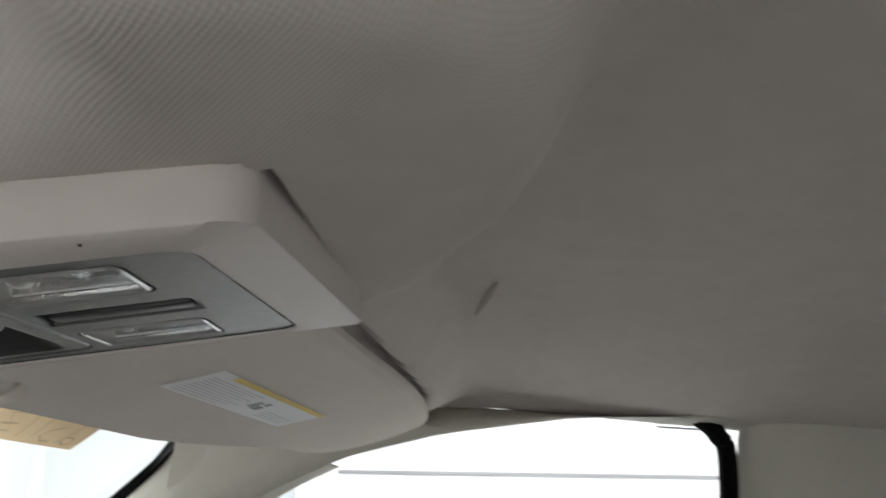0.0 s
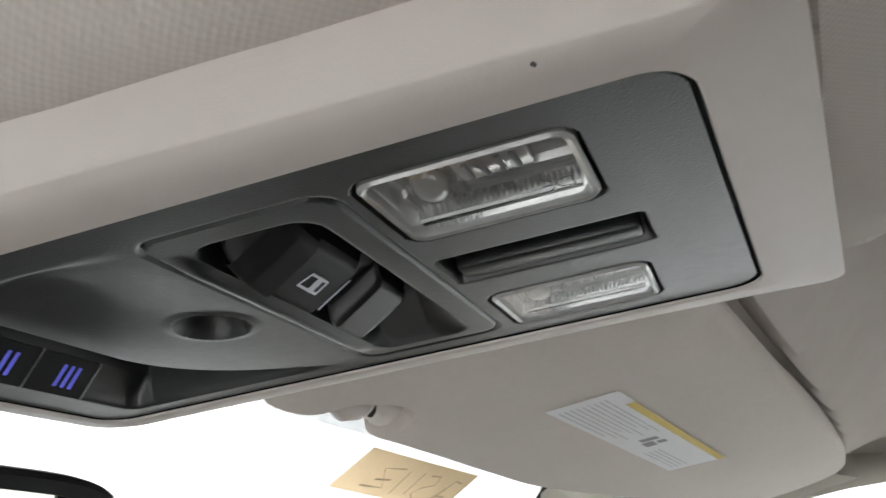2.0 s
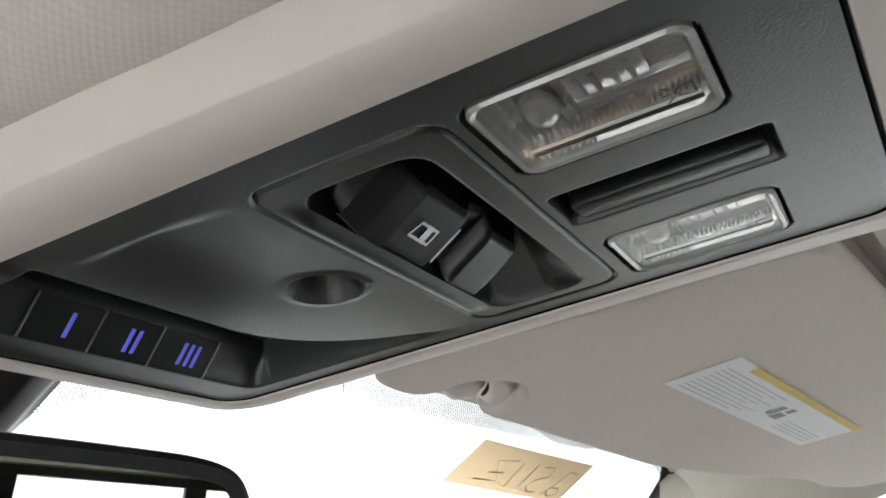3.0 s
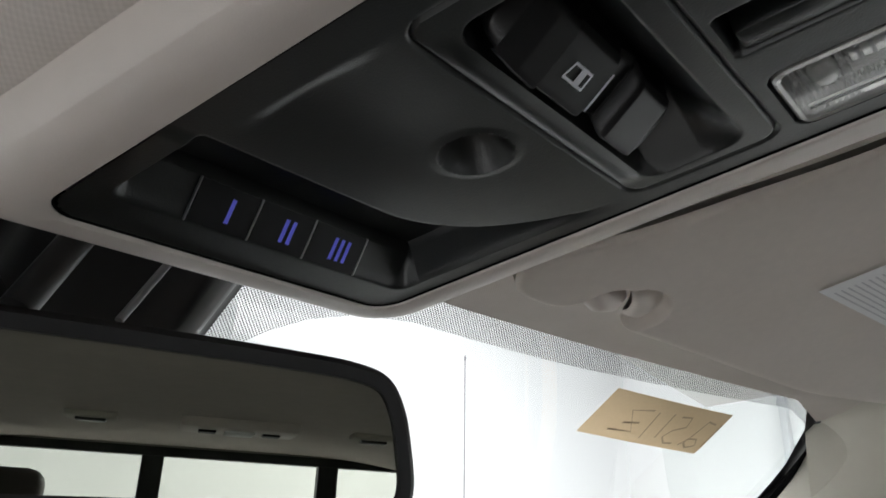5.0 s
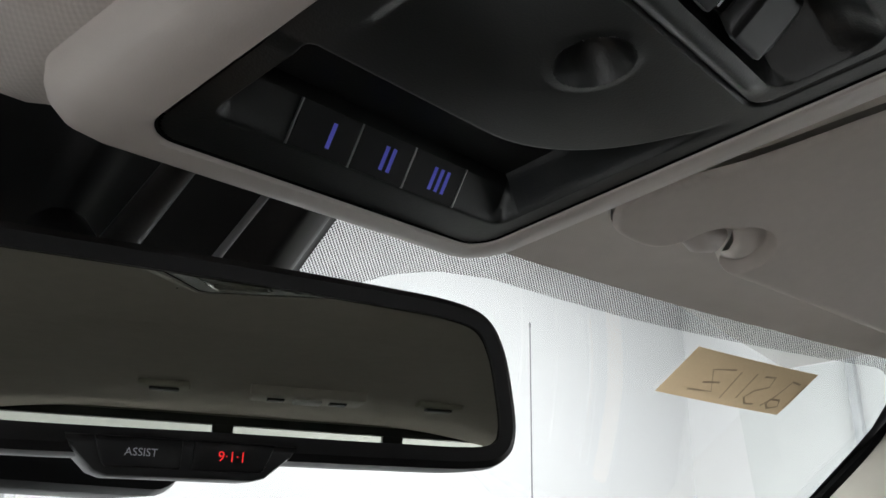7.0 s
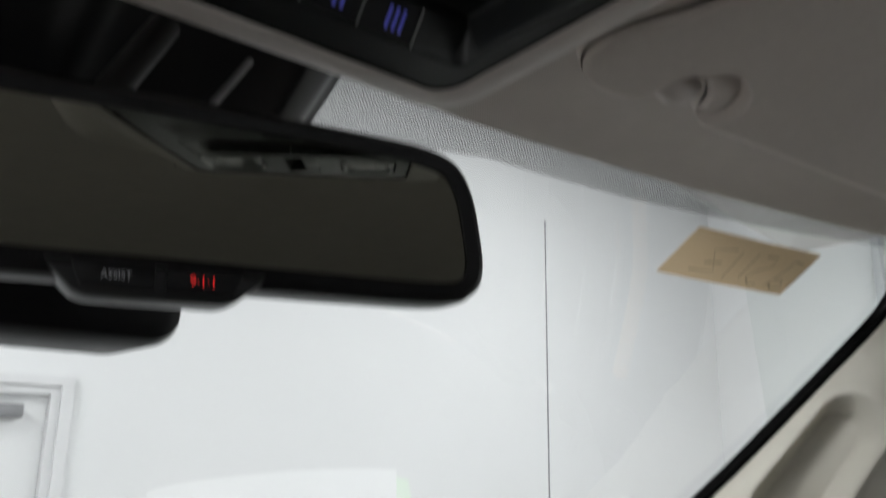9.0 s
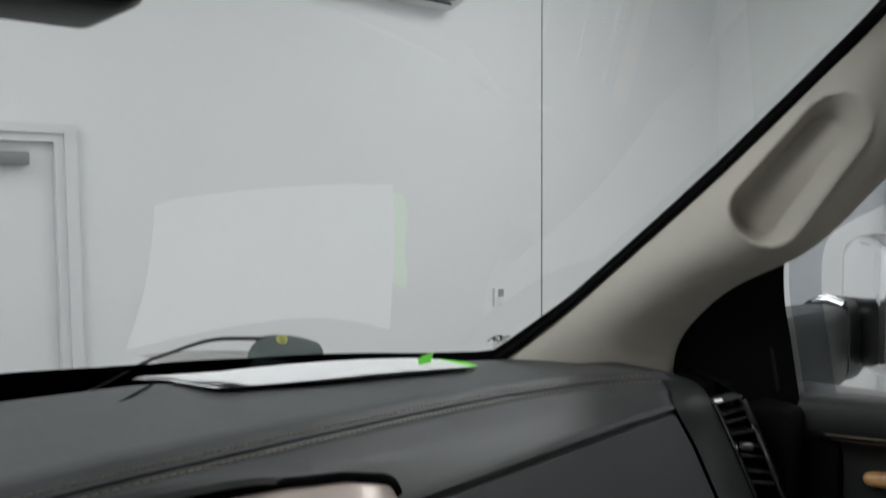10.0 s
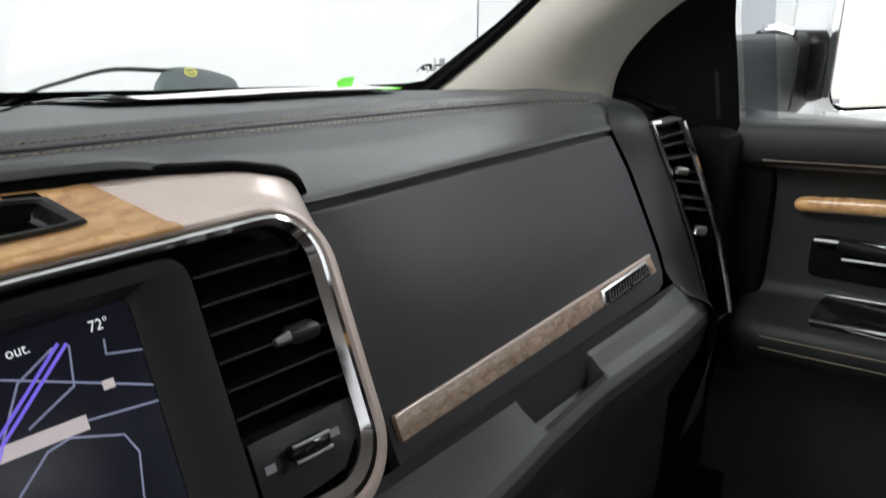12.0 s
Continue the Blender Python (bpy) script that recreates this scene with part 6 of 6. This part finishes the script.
# ---- things on the dash and outside ----
def papers():
    e = thing("paper_sheets", "white paper sheets lying on the dashboard", "paper")
    c = [(0.229, 0.577), (0.484, 0.505), (0.560, 0.722), (0.246, 0.818)]
    for k in range(3):
        def P(a, b, k=k):
            p = Vector(c[0]).lerp(Vector(c[1]), a).lerp(Vector(c[3]).lerp(Vector(c[2]), a), b)
            lift = 0.003 * smooth01((0.10 - a) / 0.10) * smooth01((0.4 - b) / 0.4) * (0.5 + 0.5 * k)
            wave = 0.0008 * math.sin(7 * a + 2 * k)
            y = min(p.y - 0.003 * k, ws_y(p.x, 1.41) - 0.012)
            edge = dash_far(p.x) - 0.015
            return (p.x + 0.004 * k, y, dash_z(p.x, min(y, edge)) + 0.004 + 0.0012 * k + lift + wave - 0.16 * max(0.0, y - edge))
        v, fc = sheet(30, 24, P)
        mesh("sheet", v, fc, PAPER, e)
    g = thing("green_card", "fluorescent green card tucked beside the papers", "card")
    v, fc = sheet(8, 20, lambda a, b: (mixf(0.478, 0.511, a) + 0.058 * b + 0.003 * math.sin(9 * b) * a, mixf(0.512, 0.665, b) - 0.004 * a, dash_z(0.50 + 0.055 * b, min(0.63, mixf(0.512, 0.665, b))) + 0.0045 - 0.25 * max(0, mixf(0.512, 0.665, b) - 0.62)))
    mesh("card", v, fc, GREEN, g)
    v, fc = sheet(8, 4, lambda a, b: (mixf(0.467, 0.494, a) + 0.008 * b * a, 0.556 + 0.012 * a + 0.004 * b, 1.4222 + mixf(0.0085, 0.0105, a) * b + 0.0015 * math.sin(4 * a) * b))
    mesh("card_flap", v, fc, GREEN, g)


papers()


def wiper():
    e = thing("windshield_wiper", "black wiper arm with a small yellow-marked nozzle cover", "wiper")
    arm = [(0.205, 0.846, 1.388), (0.278, 0.862, 1.409), (0.324, 0.868, 1.4175), (0.355, 0.872, 1.4225), (0.381, 0.873, 1.4243), (0.411, 0.872, 1.422), (0.455, 0.868, 1.4165)]
    v, fc = tube(spline(arm, 30), [0.0026 + 0.0010 * i / 29 for i in range(30)], 8, 0.8)
    mesh("wiper_arm", v, fc, DASHLOW, e)

    def N(a, b, h=0.0):
        """Place on the cover's sloping top, h above it."""
        return Vector((a, 0.855 + 0.75 * (b - 1.40) - 0.8 * h, b + 0.6 * h))

    out = spline([(0.4254, 1.392, 0), (0.4310, 1.4085, 0), (0.4425, 1.4185, 0), (0.4596, 1.4215, 0), (0.4923, 1.4172, 0), (0.5234, 1.4075, 0), (0.5364, 1.3990, 0), (0.530, 1.386, 0), (0.475, 1.382, 0)], 48, True)
    v, fc = loft([[N(0.478 + (p.x - 0.478) * q, 1.402 + (p.y - 1.402) * q, h) for p in out] for q, h in ((1.0, -0.020), (1.0, -0.003), (0.97, 0.0), (0.88, 0.0022), (0.60, 0.0040), (0.25, 0.0048))], (False, True))
    cv = mesh("nozzle_cover", v, fc, mat("grey_cover_plastic", (0.085, 0.105, 0.105), 0.6), e, "dark grey nozzle cover")
    ring = [(0.474 + 0.0080 * math.cos(t * 0.5236), 1.4110 + 0.0046 * math.sin(t * 0.5236)) for t in range(13)]
    strokes("yellow_mark", [ring, [(0.468, 1.4110), (0.480, 1.4110)]], 0.0013, lambda a, b, h: N(a, b, 0.0056), YELLOWMARK, cv, "small yellow mark")
    c = thing("cowl", "black plastic cowl below the windshield", "cowl", kind="structure")
    v, fc = sheet(30, 4, lambda a, b: (mixf(-0.75, 0.75, a), mixf(ws_y(mixf(-0.75, 0.75, a), 1.375) + 0.004, 1.02, b), 1.365 - 0.02 * b - 0.02 * (2 * a - 1) ** 2))
    mesh("cowl_panel", v, fc, BLACK, c)
    h = thing("hood", "pearl white hood in front of the windshield", "hood", kind="structure")
    v, fc = sheet(20, 12, lambda a, b: (mixf(-0.90, 0.90, a), mixf(1.00, 2.35, b), 1.335 - 0.20 * b - 0.10 * b * b - 0.10 * (2 * a - 1) ** 4))
    mesh("hood_panel", v, fc, PAINT, h)


wiper()


def side_mirror():
    e = thing("side_mirror", "chrome towing side mirror on a black arm", "side mirror")
    out = rrect(0.0, 0.215, 1.363, 1.560, 0.030, 8)
    ca, sa = math.cos(math.radians(32)), math.sin(math.radians(32))

    def M(a, h, z):
        """Along the face from its inner edge, depth behind it, height."""
        return Vector((1.026 + a * ca + h * sa, 0.264 - a * sa + h * ca, z))

    def ring(q, h, g=0.0):
        return [M(0.1075 + (a - 0.1075) * q + g * 0.10 * h, h, 1.4615 + (b - 1.4615) * q) for a, b in out]

    v, fc = loft([ring(0.958, 0.006), ring(0.966, -0.001), ring(0.985, -0.003), ring(1.0, 0.002), ring(1.005, 0.020), ring(0.995, 0.050, 1), ring(0.96, 0.085, 1), ring(0.88, 0.115, 1), ring(0.72, 0.135, 1), ring(0.45, 0.143, 1)], (False, True))
    mesh("chrome_shell", v, fc, CHROME, e, "chrome mirror shell")
    v, fc = loft([ring(0.965, 0.0056), ring(0.915, 0.0062)], (False, False))
    mesh("glass_gap", v, fc, RUBBER, e, "black gap round the glass")
    v, fc = loft([ring(0.922, 0.0070), ring(0.922, 0.0030), ring(0.916, 0.0020)], (True, True))
    mesh("mirror_face", v, fc, SIDEMIRROR, e, "large mirror glass")
    mesh("heater_mark", [M(a, 0.0016, z) for a, z in ((0.014, 1.376), (0.024, 1.376), (0.024, 1.383), (0.014, 1.383))], [(0, 1, 2, 3)], INK, e)

    def bar(rows):
        """Boxy tube with softened edges through stations along x."""
        r = [[Vector((x, y + d * math.copysign(abs(math.cos(t * 0.3927)) ** 0.4, math.cos(t * 0.3927)), (z0 + z1) / 2 + (z1 - z0) / 2 * math.copysign(abs(math.sin(t * 0.3927)) ** 0.4, math.sin(t * 0.3927)))) for t in range(16)] for x, y, d, z0, z1 in rows]
        return loft(r, (True, True))

    v, fc = bar([(0.800, 0.335, 0.035, 1.318, 1.466), (0.84, 0.335, 0.035, 1.322, 1.466), (0.95, 0.335, 0.034, 1.340, 1.465), (1.012, 0.335, 0.033, 1.352, 1.462), (1.018, 0.335, 0.030, 1.356, 1.458)])
    mesh("mirror_arm", v, fc, DASHLOW, e, "black mirror arm")
    v, fc = bar([(1.016, 0.337, 0.028, 1.362, 1.460), (1.022, 0.337, 0.034, 1.354, 1.466), (1.06, 0.340, 0.038, 1.352, 1.464), (1.12, 0.345, 0.038, 1.364, 1.462)])
    mesh("arm_pivot", v, fc, BLACK, e, "black pivot housing")
    v, fc = tube([(1.020, 0.312, 1.461), (1.020, 0.332, 1.467), (1.020, 0.352, 1.463)], 0.0075, 10)
    mesh("pivot_cap", v, fc, CHROME, e)


side_mirror()


def antenna():
    e = thing("antenna", "thin dark grey whip antenna on the front fender", "antenna")
    v, fc = tube([(0.895, 0.741, 1.30), (0.895, 0.741, 1.34), (0.895, 0.741, 1.345), (0.895, 0.741, 1.70), (0.895, 0.741, 2.028)], [0.008, 0.007, 0.0013, 0.0012, 0.0010], 8)
    mesh("mast", v, fc, GREYMETAL, e)
    v, fc = tube([(0.895, 0.741, 2.024), (0.895, 0.741, 2.029), (0.895, 0.741, 2.033)], [0.0014, 0.0018, 0.0008], 8)
    mesh("tip", v, fc, GREYMETAL, e)
    f = thing("front_fender", "pearl white front fender beside the hood", "fender", kind="structure")
    v, fc = sheet(8, 12, lambda a, b: (mixf(0.82, 0.98, a), mixf(0.50, 2.3, b), 1.315 - 0.12 * a * a - 0.30 * b * b * 0.6))
    mesh("fender_panel", v, fc, PAINT, f)


antenna()
